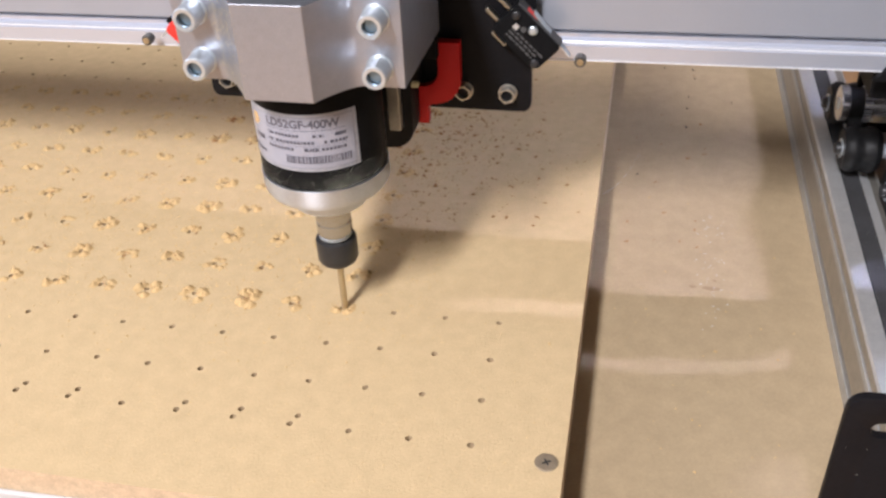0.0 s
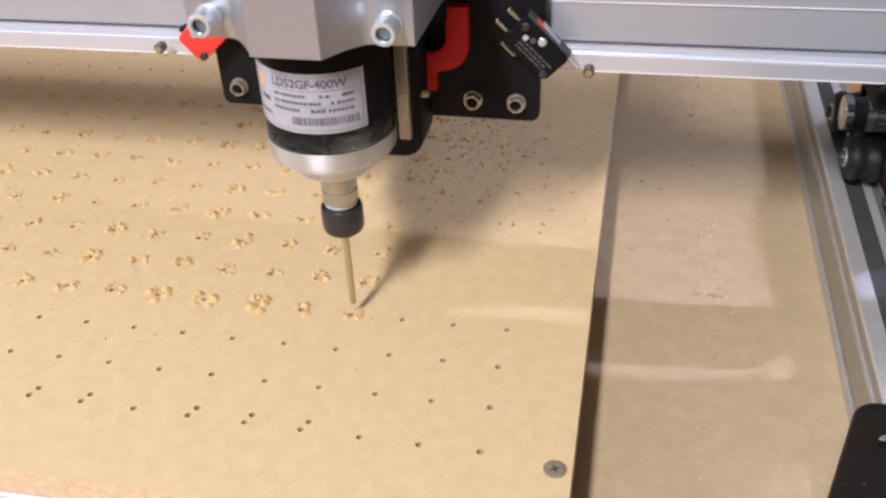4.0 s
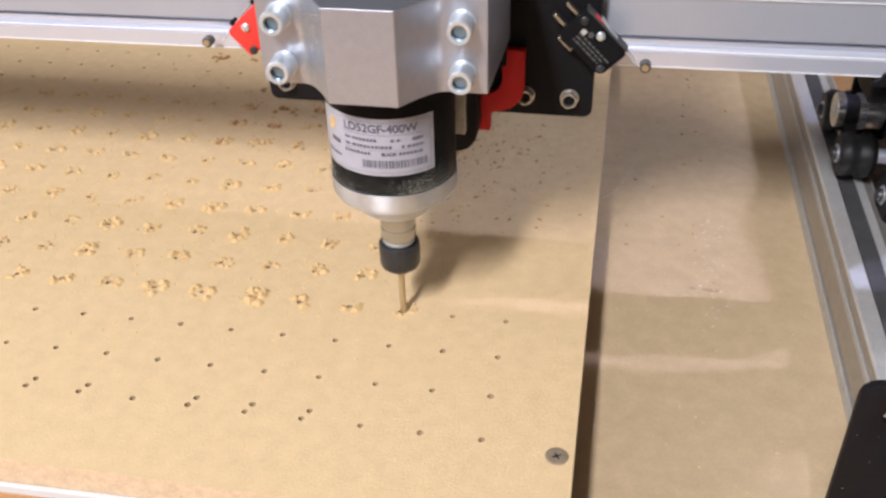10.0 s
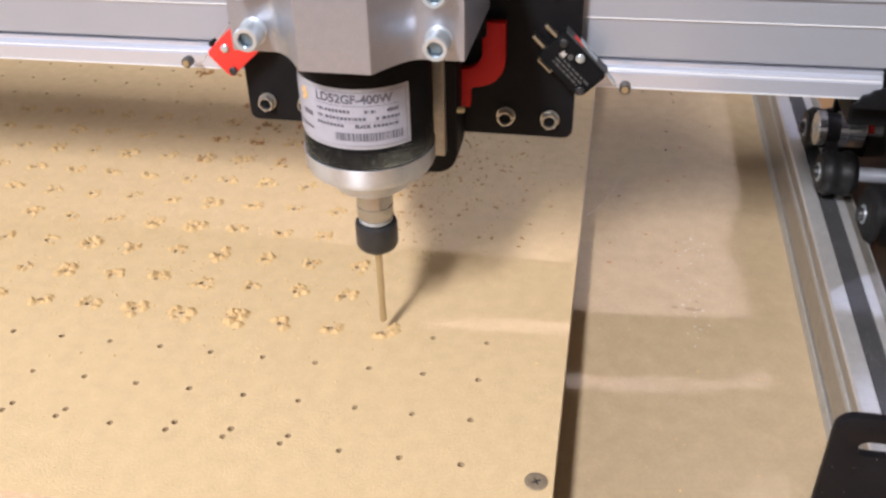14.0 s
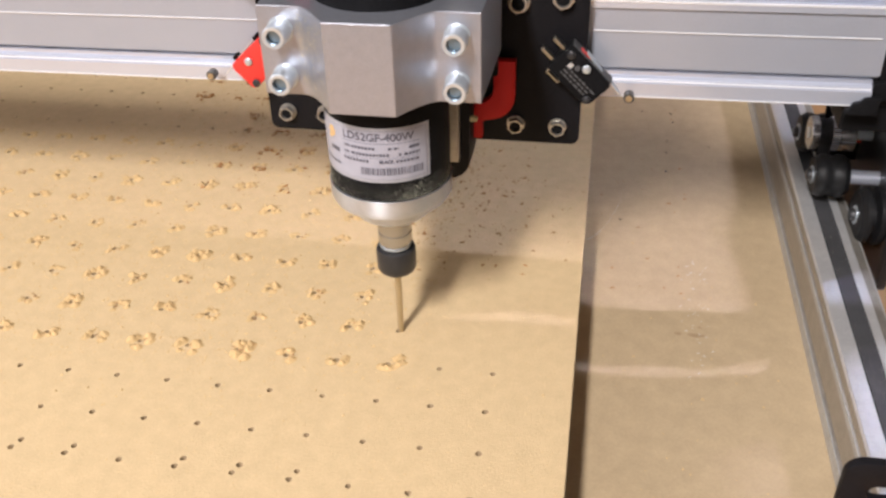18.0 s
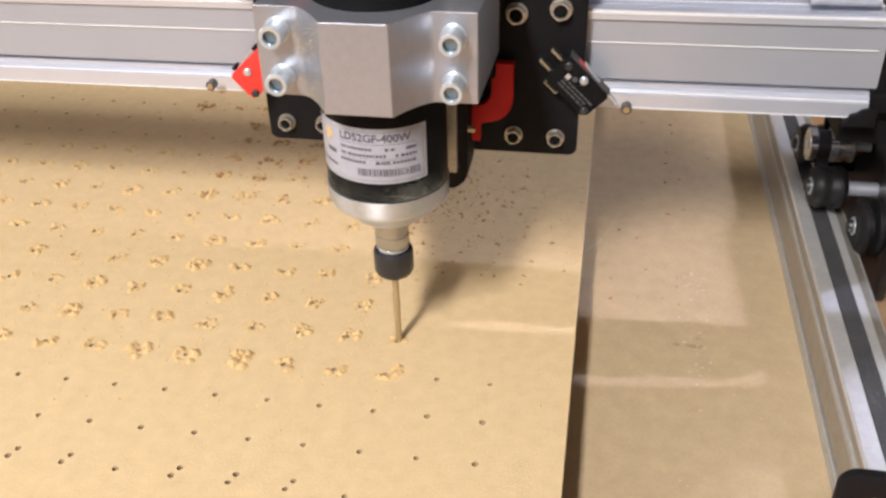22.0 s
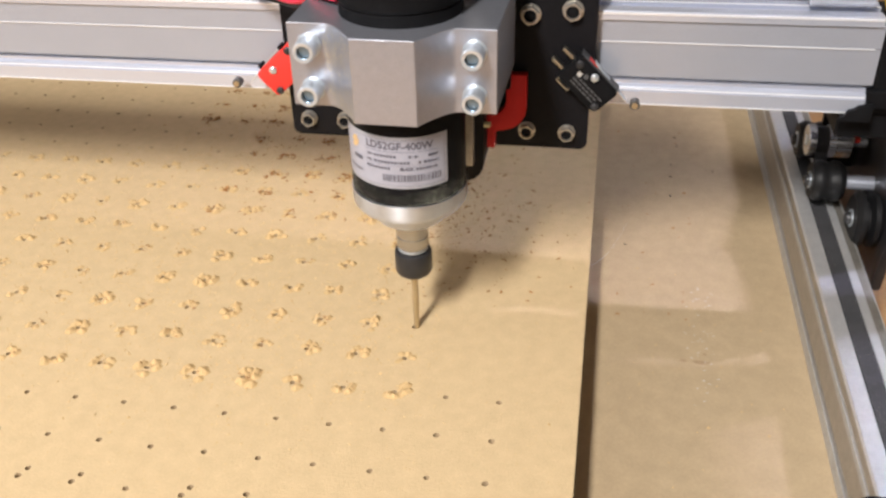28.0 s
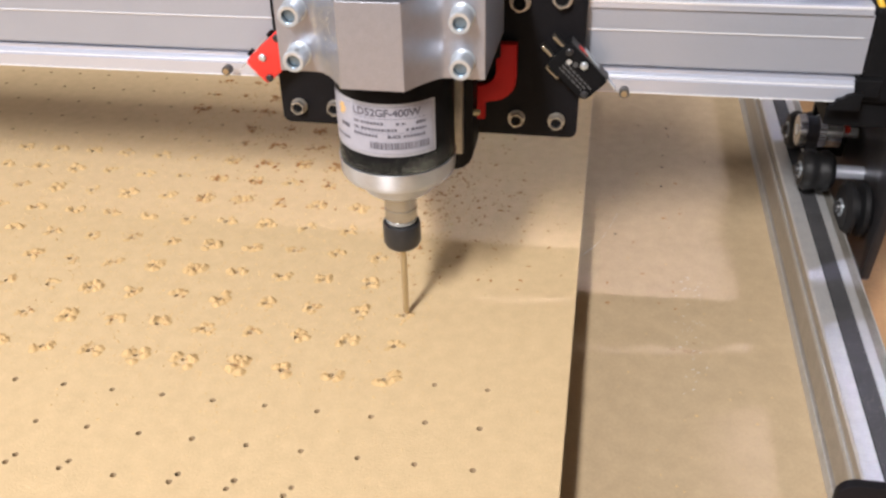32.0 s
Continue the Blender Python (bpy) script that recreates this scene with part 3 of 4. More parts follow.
# ---- carriage with limit switches ----
def switch(parent, x, z, angle, mat, label, flip):
    m = Matrix.Translation((x, 0.0468, z)) @ pose(0, 0, 0, 0, angle, 0)
    side = prism(rounded([(-0.0132, -0.0079), (0.0132, -0.0079), (0.0132, 0.0079), (-0.0132, 0.0079)], [0.0022, 0.0034, 0.0022, 0.0026]), 0.0100, 0.0005)
    body = part("limit_switch", move(side, m @ pose(0, 0.0100, 0, 90, 0, 0)), mat, parent, label, smooth=40)
    for sx, sz in ((-0.0006, 0.0050), (0.0105, -0.0050), (-0.0102, 0.0045)) if not flip else ((-0.0040, 0.0035), (-0.0095, -0.0062), (0.0095, 0.0055)):
        part("screw", move(lathe([(0.0001, 0), (0.0019, 0), (0.0019, 0.0010), (0.0013, 0.0014), (0.0001, 0.0014)], 14), m @ Matrix.Translation((sx, 0, sz)) @ TO_FRONT), STEEL if abs(sx) < 0.005 else DARK_STEEL, body, smooth=40)
    return body, m


def carriage():
    c = thing("tool_carriage", pose(ACROSS[0][1], ALONG[0][1], 0), "black steel tool carriage plate with nuts and two limit switches", "carriage")
    y = 0.0570
    outline = rounded([(-0.0735, 0.0785), (0.0808, 0.0785), (0.0808, 0.1030), (0.0822, 0.1050), (0.0822, 0.225), (-0.0735, 0.225)], [0.004, 0.004, 0.002, 0.002, 0.004, 0.004])
    part("plate", move(prism(outline, 0.005, 0.0004), pose(0, y + 0.005, 0, 90, 0, 0)), BLACK, c, "black powder-coated plate", smooth=40)
    for x, z in ((0.0503, 0.0882), (0.0704, 0.0878), (-0.0640, 0.0882), (-0.0445, 0.0884), (0.0506, 0.1485), (0.0704, 0.1510)):
        nut("nut", x, z, y, c, 0.86 if z < 0.1 else 1.0)
    # guide block behind the spindle
    guide = prism(rounded([(-0.030, 0.0685), (0.0310, 0.0685), (0.0325, 0.225), (-0.030, 0.225)], [0.006, 0.010, 0.002, 0.002]), 0.022, 0.0006)
    part("guide_block", move(guide, pose(0, 0.0565, 0, 90, 0, 0)), BLACK, c, "black guide block", smooth=40)
    part("guide_rod", box(0.0215, 0.0268, 0.0295, 0.0343, 0.0800, 0.225, 0.0006), ALU_OLD, c, "dull aluminium guide strip")
    part("wire_stub", box(0.0262, 0.0345, 0.0350, 0.0380, 0.0985, 0.1010, 0.0008), WIRE_PALE, c, "short pale yellow wire end")
    # switch on the free side, with terminals, lever and roller
    body, m = switch(c, 0.0795, 0.1182, 45.0, BLACK_BODY, "black micro switch with a roller lever", False)
    for k, dz in enumerate((-0.0042, 0.0030)):
        part("terminal", move(box(-0.0204, -0.0130, 0.0030, 0.0066, dz - 0.0009, dz + 0.0009, 0.0005), m), BRASS_PALE, body, "pale metal terminal")
    hook = box(-0.0112, -0.0030, 0.0038, 0.0064, -0.0108, -0.0098, 0.0003)
    box(-0.0040, -0.0030, 0.0038, 0.0064, -0.0098, -0.0078, 0.0002, bm=hook)
    box(-0.0112, -0.0103, 0.0038, 0.0064, -0.0098, -0.0078, 0.0002, bm=hook)
    part("terminal", move(hook, m), BRASS_PALE, body, "bent pale metal terminal")
    part("lever", move(box(-0.0060, 0.0185, 0.0030, 0.0070, 0.0084, 0.0089), m @ pose(0, 0, 0, 0, 6, 0)), STEEL, body, "thin bent metal lever")
    part("red_base", move(box(-0.0080, -0.0020, 0.0030, 0.0070, 0.0070, 0.0084, 0.0003), m), RED_BRIGHT, body)
    part("roller", move(lathe([(0.0001, 0), (0.0022, 0), (0.0025, 0.0003), (0.0025, 0.0042), (0.0022, 0.0045), (0.0001, 0.0045)], 20), Matrix.Translation((0.1025, 0.0545, 0.1072)) @ TO_FRONT), ROLLER, body, smooth=40)
    part("roller_face", move(lathe([(0.0001, 0.0045), (0.0015, 0.0045), (0.0015, 0.0050), (0.0001, 0.0050)], 14), Matrix.Translation((0.1025, 0.0545, 0.1072)) @ TO_FRONT), ROLLER_FACE, body)
    for dz in (-0.0048, -0.0030, -0.0012):
        x = -0.0075
        while x < 0.0085:
            w = 0.0008 + 0.0007 * (int(abs(x * 7919 + dz * 104729) * 10) % 4)
            part("print_line", move(box(x, x + w, -0.0001, 0.0001, dz, dz + 0.0009), m), GREY_INK, body)
            x += w + 0.0007
    part("glass_edge", move(box(-0.0128, 0.0128, 0.0012, 0.0088, 0.0079, 0.0083, 0.0001), m), GREY_INK, body)
    part("print_mark", move(box(-0.0078, -0.0056, -0.0002, 0.0001, -0.0002, 0.0020), m), STEEL, body, "small pale square print")
    part("print_mark", move(lathe([(0.0001, 0), (0.0013, 0), (0.0013, 0.0002), (0.0001, 0.0002)], 16), m @ Matrix.Translation((-0.0036, 0, 0.0022)) @ TO_FRONT), GREY_INK, body)
    # red switch on the far side
    body, m = switch(c, -0.0715, 0.1186, -42.5, RED_BRIGHT, "bright red micro switch with a roller lever", True)
    part("lever", move(box(-0.0185, 0.0060, 0.0030, 0.0070, 0.0084, 0.0089), m @ pose(0, 0, 0, 0, -6, 0)), STEEL, body, "thin bent metal lever")
    for sx in (-0.0095, 0.0060):
        part("post", move(box(sx - 0.0012, sx + 0.0012, 0.0025, 0.0075, 0.0079, 0.0100, 0.0004), m), BLACK, body)
    part("roller", move(lathe([(0.0001, 0), (0.0022, 0), (0.0025, 0.0003), (0.0025, 0.0042), (0.0022, 0.0045), (0.0001, 0.0045)], 20), Matrix.Translation((-0.0998, 0.0565, 0.1075)) @ TO_FRONT), ROLLER, body, smooth=40)
    part("roller_face", move(lathe([(0.0001, 0.0045), (0.0015, 0.0045), (0.0015, 0.0050), (0.0001, 0.0050)], 14), Matrix.Translation((-0.0998, 0.0565, 0.1075)) @ TO_FRONT), ROLLER_FACE, body)
    return c


BRASS_PALE = material("tinned_terminal", (0.42, 0.40, 0.34), 0.35, 1, 0.1, 200, 0.1, 1200, 0.0002)
ROLLER = material("dark_roller", (0.10, 0.095, 0.09), 0.35, 0.5, 0.2, 300, 0.1, 1500)
ROLLER_FACE = material("tan_roller_face", (0.34, 0.235, 0.12), 0.5, 0.2, 0.3, 300, 0.1, 1500)
GREY_INK = material("grey_print", (0.070, 0.070, 0.074), 0.5, 0, 0.2, 300, 0.0, 900)
CARRIAGE = carriage()


# ---- spindle ----
def cap_screw(parent, x, y, z):
    m = Matrix.Translation((x, y, z)) @ TO_FRONT
    w = part("cap_screw", move(lathe([(0.0027, 0.0078), (0.0029, 0.0092), (0.0041, 0.0093), (0.0046, 0.0087), (0.0047, 0.0010), (0.0027, 0.0010)], 28, False), m), STEEL, parent, smooth=35)
    part("washer", move(lathe([(0.0001, 0), (0.0052, 0), (0.0052, 0.0008), (0.0049, 0.0010), (0.0001, 0.0010)], 28), m), STEEL, w, smooth=35)
    part("socket", move(prism([(0.0030 * math.cos(math.pi * k / 3), 0.0030 * math.sin(math.pi * k / 3)) for k in range(6)], 0.0056), m @ Matrix.Translation((0, 0, 0.0014))), SOCKET, w, "dark hexagon socket")
    return w


def curved(bm, radius):
    """Wrap x and z of a flat sheet (y = 0) round a standing cylinder; x is the arc length."""
    for v in bm.verts:
        a, r = v.co.x / radius, radius - v.co.y
        v.co.x, v.co.y = r * math.sin(a), -r * math.cos(a)
    return bm


def sheet(x0, x1, z0, z1, y, nx=1):
    """A thin strip standing at depth y, cut into nx columns so that it can bend."""
    b = bmesh.new()
    rows = [[b.verts.new((x0 + (x1 - x0) * k / nx, y, z)) for k in range(nx + 1)] for z in (z0, z1)]
    for k in range(nx):
        b.faces.new((rows[0][k], rows[0][k + 1], rows[1][k + 1], rows[1][k]))
    return b


def words(text, size, x, z, y, radius):
    """Built-in font, as a mesh, bent round the motor."""
    data = bpy.data.curves.new("words", "FONT")
    data.body, data.size, data.resolution_u = text, size, 3
    data.space_character, data.offset = 0.98, 0.00015
    ob = bpy.data.objects.new("words", data)
    scene.collection.objects.link(ob)
    me = bpy.data.meshes.new_from_object(ob.evaluated_get(bpy.context.evaluated_depsgraph_get()))
    bpy.data.objects.remove(ob)
    bm = bmesh.new()
    bm.from_mesh(me)
    bmesh.ops.subdivide_edges(bm, edges=[e for e in bm.edges if e.calc_length() > 0.0012], cuts=2)
    for v in bm.verts:
        v.co = Vector((x + v.co.x, -y, z + v.co.y))
    for v in bm.verts:
        v.co.y = y
    return curved(bm, radius)


def spindle():
    s = thing("spindle_motor", pose(ACROSS[0][1], ALONG[0][1], tip_height(0)), "black spindle motor in a silver clamp, with a thin drill bit", "spindle")
    R, ox = 0.0262, 0.0012
    axis = pose(ox, 0, 0)
    # clamp
    hollow = []
    for k in range(9):
        u = k / 8
        hollow.append((-0.0270 * (1 - u) ** 2 - 2 * 0.0222 * u * (1 - u) - 0.0130 * u * u, -0.0225 * (1 - u) ** 2 - 2 * 0.0232 * u * (1 - u) - 0.0382 * u * u))
    plan = [(-0.0432, 0.032), (-0.0432, -0.0225)] + hollow + [(-x, y) for x, y in hollow[::-1]] + [(0.0432, -0.0225), (0.0445, 0.032)]
    bm = prism(plan, 0.0362, 0.0003, 1)
    move(bm, pose(ox, 0, 0.1412))
    part("motor_clamp", bm, CAST, s, "machined aluminium motor clamp", smooth=24)
    for x in (-0.0342, 0.0342):
        for z in (0.1490, 0.1680):
            cap_screw(s, x + ox, -0.0225, z)
    part("back_plate", box(-0.044, 0.044, 0.0325, 0.0370, 0.128, 0.215, 0.0008), BLACK_BODY, s, "black back plate")
    # motor body
    part("motor_body", move(lathe([(0.0001, 0.0957), (R - 0.0004, 0.0957), (R, 0.0962), (R, 0.1820), (R - 0.0006, 0.1826), (R + 0.0004, 0.1832), (R + 0.0010, 0.1850), (R + 0.0010, 0.1930), (R - 0.0006, 0.1938), (R - 0.0006, 0.216), (0.0001, 0.216)], 72), axis), BLACK_BODY, s, "black motor body dusted with chips", smooth=35)
    cap = part("end_cap", move(lathe([(0.0001, 0.0760), (0.0110, 0.0760), (0.0150, 0.0764), (0.0163, 0.0774), (0.0169, 0.0790), (0.0171, 0.0838), (0.0178, 0.0844), (0.0236, 0.0853), (0.0254, 0.0863), (0.0264, 0.0880), (0.0266, 0.0890), (0.0266, 0.0956), (0.0001, 0.0956)], 72), axis), TURNED, s, "silver turned end cap", smooth=24)
    part("cap_rim", move(lathe([(0.0262, 0.0948), (0.0268, 0.0950), (0.0268, 0.0955), (0.0262, 0.0956)], 72), axis), TURNED, cap, smooth=24)
    shaft = part("shaft", move(lathe([(0.0001, 0.0560), (0.0070, 0.0560), (0.0070, 0.0590), (0.0076, 0.0594), (0.0078, 0.0598), (0.0078, 0.0652), (0.0075, 0.0654), (0.0075, 0.0659), (0.0078, 0.0661), (0.0078, 0.0758), (0.0001, 0.0758)], 48), axis), SHAFT, s, "steel spindle shaft", smooth=30)
    part("shaft_collar", move(lathe([(0.0060, 0.0574), (0.0073, 0.0574), (0.0074, 0.0578), (0.0074, 0.0584), (0.0060, 0.0586)], 48), axis), STEEL, shaft, "bright ring above the nut", smooth=30)
    nut_part = part("collet_nut", move(lathe([(0.0022, 0.0425), (0.0066, 0.0425), (0.0084, 0.0440), (0.0092, 0.0458), (0.0092, 0.0553), (0.0089, 0.0562), (0.0080, 0.0565), (0.0078, 0.0558), (0.0001, 0.0558)], 48), axis), DARK_STEEL, s, "blackened collet nut", smooth=30)
    part("collet", move(lathe([(0.0016, 0.0412), (0.0040, 0.0412), (0.0048, 0.0424), (0.0016, 0.0426)], 32), axis), SHAFT, nut_part, "steel collet jaw", smooth=30)
    part("drill_bit", move(lathe([(0.0001, 0.0), (0.0012, 0.0008), (0.00155, 0.0014), (0.0015, 0.0170), (0.00158, 0.0172), (0.00158, 0.0430), (0.0001, 0.0430)], 20), axis), BRASS, s, "bronze-coated drill bit", smooth=35)
    # label
    lab = part("label", move(curved(sheet(-0.0318, 0.0226, 0.1062, 0.1288, -0.0002, 28), R), axis), PAPER, s, "silvery printed rating label")
    part("label_rim", move(curved(sheet(-0.0329, 0.0240, 0.1050, 0.1299, -0.0001, 28), R), axis), RIM, s, "clear glossy film rim round the label")
    ink = lambda x0, x1, z0, z1, mat=INK, name="print_line": part(name, move(curved(sheet(x0, x1, z0, z1, -0.0003, max(1, int((x1 - x0) / 0.002))), R), axis), mat, lab)
    part("lettering", move(words("LD52GF-400W", 0.0049, -0.0138, 0.1241, -0.0003, R), axis), INK, lab)
    for x0, x1, z0, z1 in ((-0.0316, 0.0224, 0.1064, 0.1066), (-0.0316, 0.0224, 0.1284, 0.1286), (0.0222, 0.0224, 0.1066, 0.1284), (-0.0316, -0.0314, 0.1066, 0.1284)):
        ink(x0, x1, z0, z1, FILM_EDGE, "film_edge")
    ink(-0.0140, 0.0190, 0.1229, 0.1231)
    part("lettering", move(words("400W", 0.0019, 0.0142, 0.1201, -0.0003, R), axis), INK, lab)
    part("lettering", move(words("BLACK", 0.0019, 0.0020, 0.1142, -0.0003, R), axis), INK, lab)
    for x0, x1, z in ((-0.0135, -0.0105, 0.1201), (-0.0098, 0.0005, 0.1201), (0.0058, 0.0075, 0.1201), (0.0082, 0.0100, 0.1201),
                      (-0.0135, -0.0108, 0.1172), (-0.0100, 0.0062, 0.1172), (0.0100, 0.0115, 0.1172), (0.0122, 0.0192, 0.1172),
                      (-0.0140, -0.0022, 0.1142), (0.0088, 0.0185, 0.1142), (-0.0290, -0.0165, 0.1102)):
        x = x0
        while x < x1:
            w = 0.0006 + 0.0005 * ((int(x * 1e5) * 7) % 3)
            ink(x, min(x1, x + w), z, z + 0.0013)
            x += w + 0.0004
    ink(-0.0140, 0.0190, 0.1163, 0.1164)
    ink(-0.0225, -0.0165, 0.1158, 0.1178)
    for k, (dx, w) in enumerate(((0, 0.0030), (0.0006, 0.0040), (-0.0002, 0.0050), (0.0010, 0.0030))):
        ink(-0.0235 + dx, -0.0235 + dx + w, 0.1210 + 0.0014 * k, 0.1222 + 0.0014 * k, ORANGE, "orange_mark")
    x = -0.0060
    rnd = random.Random(3)
    while x < 0.0195:
        w = rnd.choice((0.0003, 0.0005, 0.0008))
        ink(x, x + w, 0.1086, 0.1120, INK, "bar")
        x += w + rnd.choice((0.0003, 0.0005))
    # red bracket
    path = rounded([(0.0405, 0.1290), (0.0405, 0.1080), (0.0228, 0.1065), (0.0228, 0.0892), (0.0352, 0.0892), (0.0352, 0.0985), (0.0505, 0.1015), (0.0505, 0.1290)], [0, 0.008, 0, 0, 0, 0.002, 0.012, 0])
    part("red_bracket", move(prism(path, 0.005, 0.0004), pose(0, 0.0530, 0, 90, 0, 0)), RED, s, "red printed plastic bracket", smooth=30)
    # dust caught on the lower body
    dust = bmesh.new()
    for k in range(2400):
        right = k % 5 > 2
        a = -math.pi / 2 + (rnd.gauss(0.62, 0.20) if right else rnd.uniform(-1.5, 1.5))
        z = 0.0960 + abs(rnd.gauss(0, 0.0042 if right else 0.0034))
        if right and k % 2:
            z = rnd.uniform(0.0885, 0.0960)
        sz = rnd.uniform(0.00006, 0.00014) if k % 4 or not right else rnd.uniform(0.00012, 0.00026)
        r = R + (0.0001 if z > 0.0957 else 0.0004)
        join_crumb(dust, (ox + r * math.cos(a), r * math.sin(a), z), sz, rnd)
    film = bmesh.new()
    for k in range(1100):
        u = rnd.random() ** 1.4
        x, y = hollow[min(8, int(u * 9))]
        join_crumb(film, (ox + x + rnd.gauss(0, 0.0008), y - 0.0001, 0.1415 + 0.034 * rnd.random() ** 0.8), 0.00006 + 0.00028 * rnd.random() ** 3, rnd)
    tagged(part("caked_dust", film, CAKED, s, "yellowish dust caked in the clamp's hollow"), kind="stuff")
    tagged(part("clinging_dust", dust, DUST_PALE, s, "pale dust clinging to the motor"), kind="stuff")
    return s


FILM_EDGE = material("film_edge_grey", (0.17, 0.17, 0.19), 0.3, 0, 0.1, 200, 0.0, 900)
CAKED = material("caked_dust", (0.56, 0.49, 0.33), 0.9, 0, 0.15, 300, 0.2, 1500)
RIM = material("clear_film_rim", (0.36, 0.365, 0.40), 0.14, 0, 0.2, 300, 0.2, 400, 0.0004)
SPINDLE = spindle()


def tube(points, radius, n=8):
    """A round cable through points."""
    data = bpy.data.curves.new("cable", "CURVE")
    data.dimensions, data.bevel_depth, data.bevel_resolution, data.resolution_u = "3D", radius, 3, 8
    sp = data.splines.new("BEZIER")
    sp.bezier_points.add(len(points) - 1)
    for p, co in zip(sp.bezier_points, points):
        p.co, p.handle_left_type, p.handle_right_type = co, "AUTO", "AUTO"
    ob = bpy.data.objects.new("cable", data)
    scene.collection.objects.link(ob)
    me = bpy.data.meshes.new_from_object(ob.evaluated_get(bpy.context.evaluated_depsgraph_get()))
    bpy.data.objects.remove(ob)
    bm = bmesh.new()
    bm.from_mesh(me)
    return bm


def motor_wires():
    part("red_wire", tube([(-0.096, 0.062, 0.170), (-0.0824, 0.045, 0.1680), (-0.0676, 0.035, 0.1685), (-0.0516, 0.020, 0.1715), (-0.0364, 0.005, 0.1795), (-0.0250, -0.004, 0.1815)], 0.0015), WIRE, SPINDLE, "pinkish-red motor wire", smooth=60)
    part("black_wire", tube([(-0.092, 0.066, 0.164), (-0.0780, 0.048, 0.1640), (-0.0640, 0.037, 0.1650), (-0.0490, 0.022, 0.1690), (-0.0350, 0.008, 0.1785), (-0.0240, 0.000, 0.1800)], 0.0014), RUBBER, SPINDLE, "black motor wire", smooth=60)
    part("yellow_wire", tube([(0.1600, 0.086, 0.172), (0.1620, 0.075, 0.156), (0.1650, 0.070, 0.148), (0.1700, 0.068, 0.141), (0.1840, 0.072, 0.136)], 0.0015), YELLOW, GANTRY, "yellow wire by the end plate", smooth=60)


motor_wires()


# ---- chips and dust ----
def fleck(bm, x, y, z, size, rnd):
    """A flat splinter, longer than wide, turned at random."""
    a, long, wide = rnd.uniform(0, math.pi), size * rnd.uniform(0.9, 1.8), size * rnd.uniform(0.35, 0.8)
    c, s = math.cos(a), math.sin(a)
    v = [bm.verts.new((x + c * p * long - s * q * wide, y + s * p * long + c * q * wide, z + h * size)) for p, q, h in ((1, 0, 0.0), (0, 1, 0.1), (-1, 0, 0.0), (0, -1, 0.1), (rnd.uniform(-0.4, 0.4), 0, 0.65))]
    for i, j in ((0, 1), (1, 2), (2, 3), (3, 0)):
        bm.faces.new((v[i], v[j], v[4]))


def heap(bm, cx, cy, rnd, amount, lean=(0.0, 0.0), grid=21):
    """Crumbly fibreboard lumps thrown up round a hole, most of them on its far side."""
    lumps = []
    for k in range(int(round(3 + 5 * amount))):
        a = rnd.gauss(0.45, 0.85) if k % 2 else rnd.gauss(math.pi, 0.8) if k % 4 == 0 else rnd.uniform(0, 2 * math.pi)
        r = rnd.uniform(0.0026, 0.0040 + 0.0010 * amount)
        lumps.append((r * math.cos(a) + lean[0] * rnd.random(), 1.05 * r * math.sin(a) + lean[1] * rnd.random(), rnd.uniform(0.0009, 0.0017) * (0.7 + 0.30 * amount), rnd.uniform(0.0010, 0.0026) * min(1.3, 0.35 + 0.65 * amount)))
    wx, wy = 0.0076 + abs(lean[0]) * 0.7, 0.0076
    rows = []
    for p in range(grid):
        row = []
        for q in range(grid):
            x, y = wx * (2 * q / (grid - 1) - 1) + lean[0] * 0.35, wy * (2 * p / (grid - 1) - 1)
            h = max([z * math.exp(-((x - u) ** 2 + (y - v) ** 2) / (w * w)) for u, v, w, z in lumps])
            h = h * rnd.uniform(0.62, 1.24) - 0.00012
            hole = math.hypot(x, y)
            if hole < 0.0024:
                h *= max(0.0, (hole - 0.0012) / 0.0012)
            if p in (0, grid - 1) or q in (0, grid - 1):
                h = -0.0001
            row.append(bm.verts.new((cx + x + rnd.uniform(-0.00012, 0.00012), cy + y + rnd.uniform(-0.00012, 0.00012), h)))
        rows.append(row)
    for p in range(grid - 1):
        for q in range(grid - 1):
            four = (rows[p][q], rows[p][q + 1], rows[p + 1][q + 1], rows[p + 1][q])
            mid = sum((v.co for v in four), Vector()) / 4
            if math.hypot(mid.x - cx, mid.y - cy) > 0.0013 and max(v.co.z for v in four) > 0.0:
                bm.faces.new(four)
    loose = [v for v in bm.verts if not v.link_faces]
    for v in loose:
        bm.verts.remove(v)
    for k in range(int(10 * amount)):
        u, v, w, z = rnd.choice(lumps)
        join_crumb(bm, (cx + u + rnd.gauss(0, w), cy + v + rnd.gauss(0, w * 0.8), 0.0002 + 0.4 * z * rnd.random()), rnd.uniform(0.0003, 0.0007), rnd)
    for k in range(int(16 * amount)):
        a, r = rnd.uniform(0, 2 * math.pi), rnd.uniform(0.0030, 0.0115)
        join_crumb(bm, (cx + r * math.cos(a), cy + r * math.sin(a), 0.0001), rnd.uniform(0.0002, 0.00048), rnd)


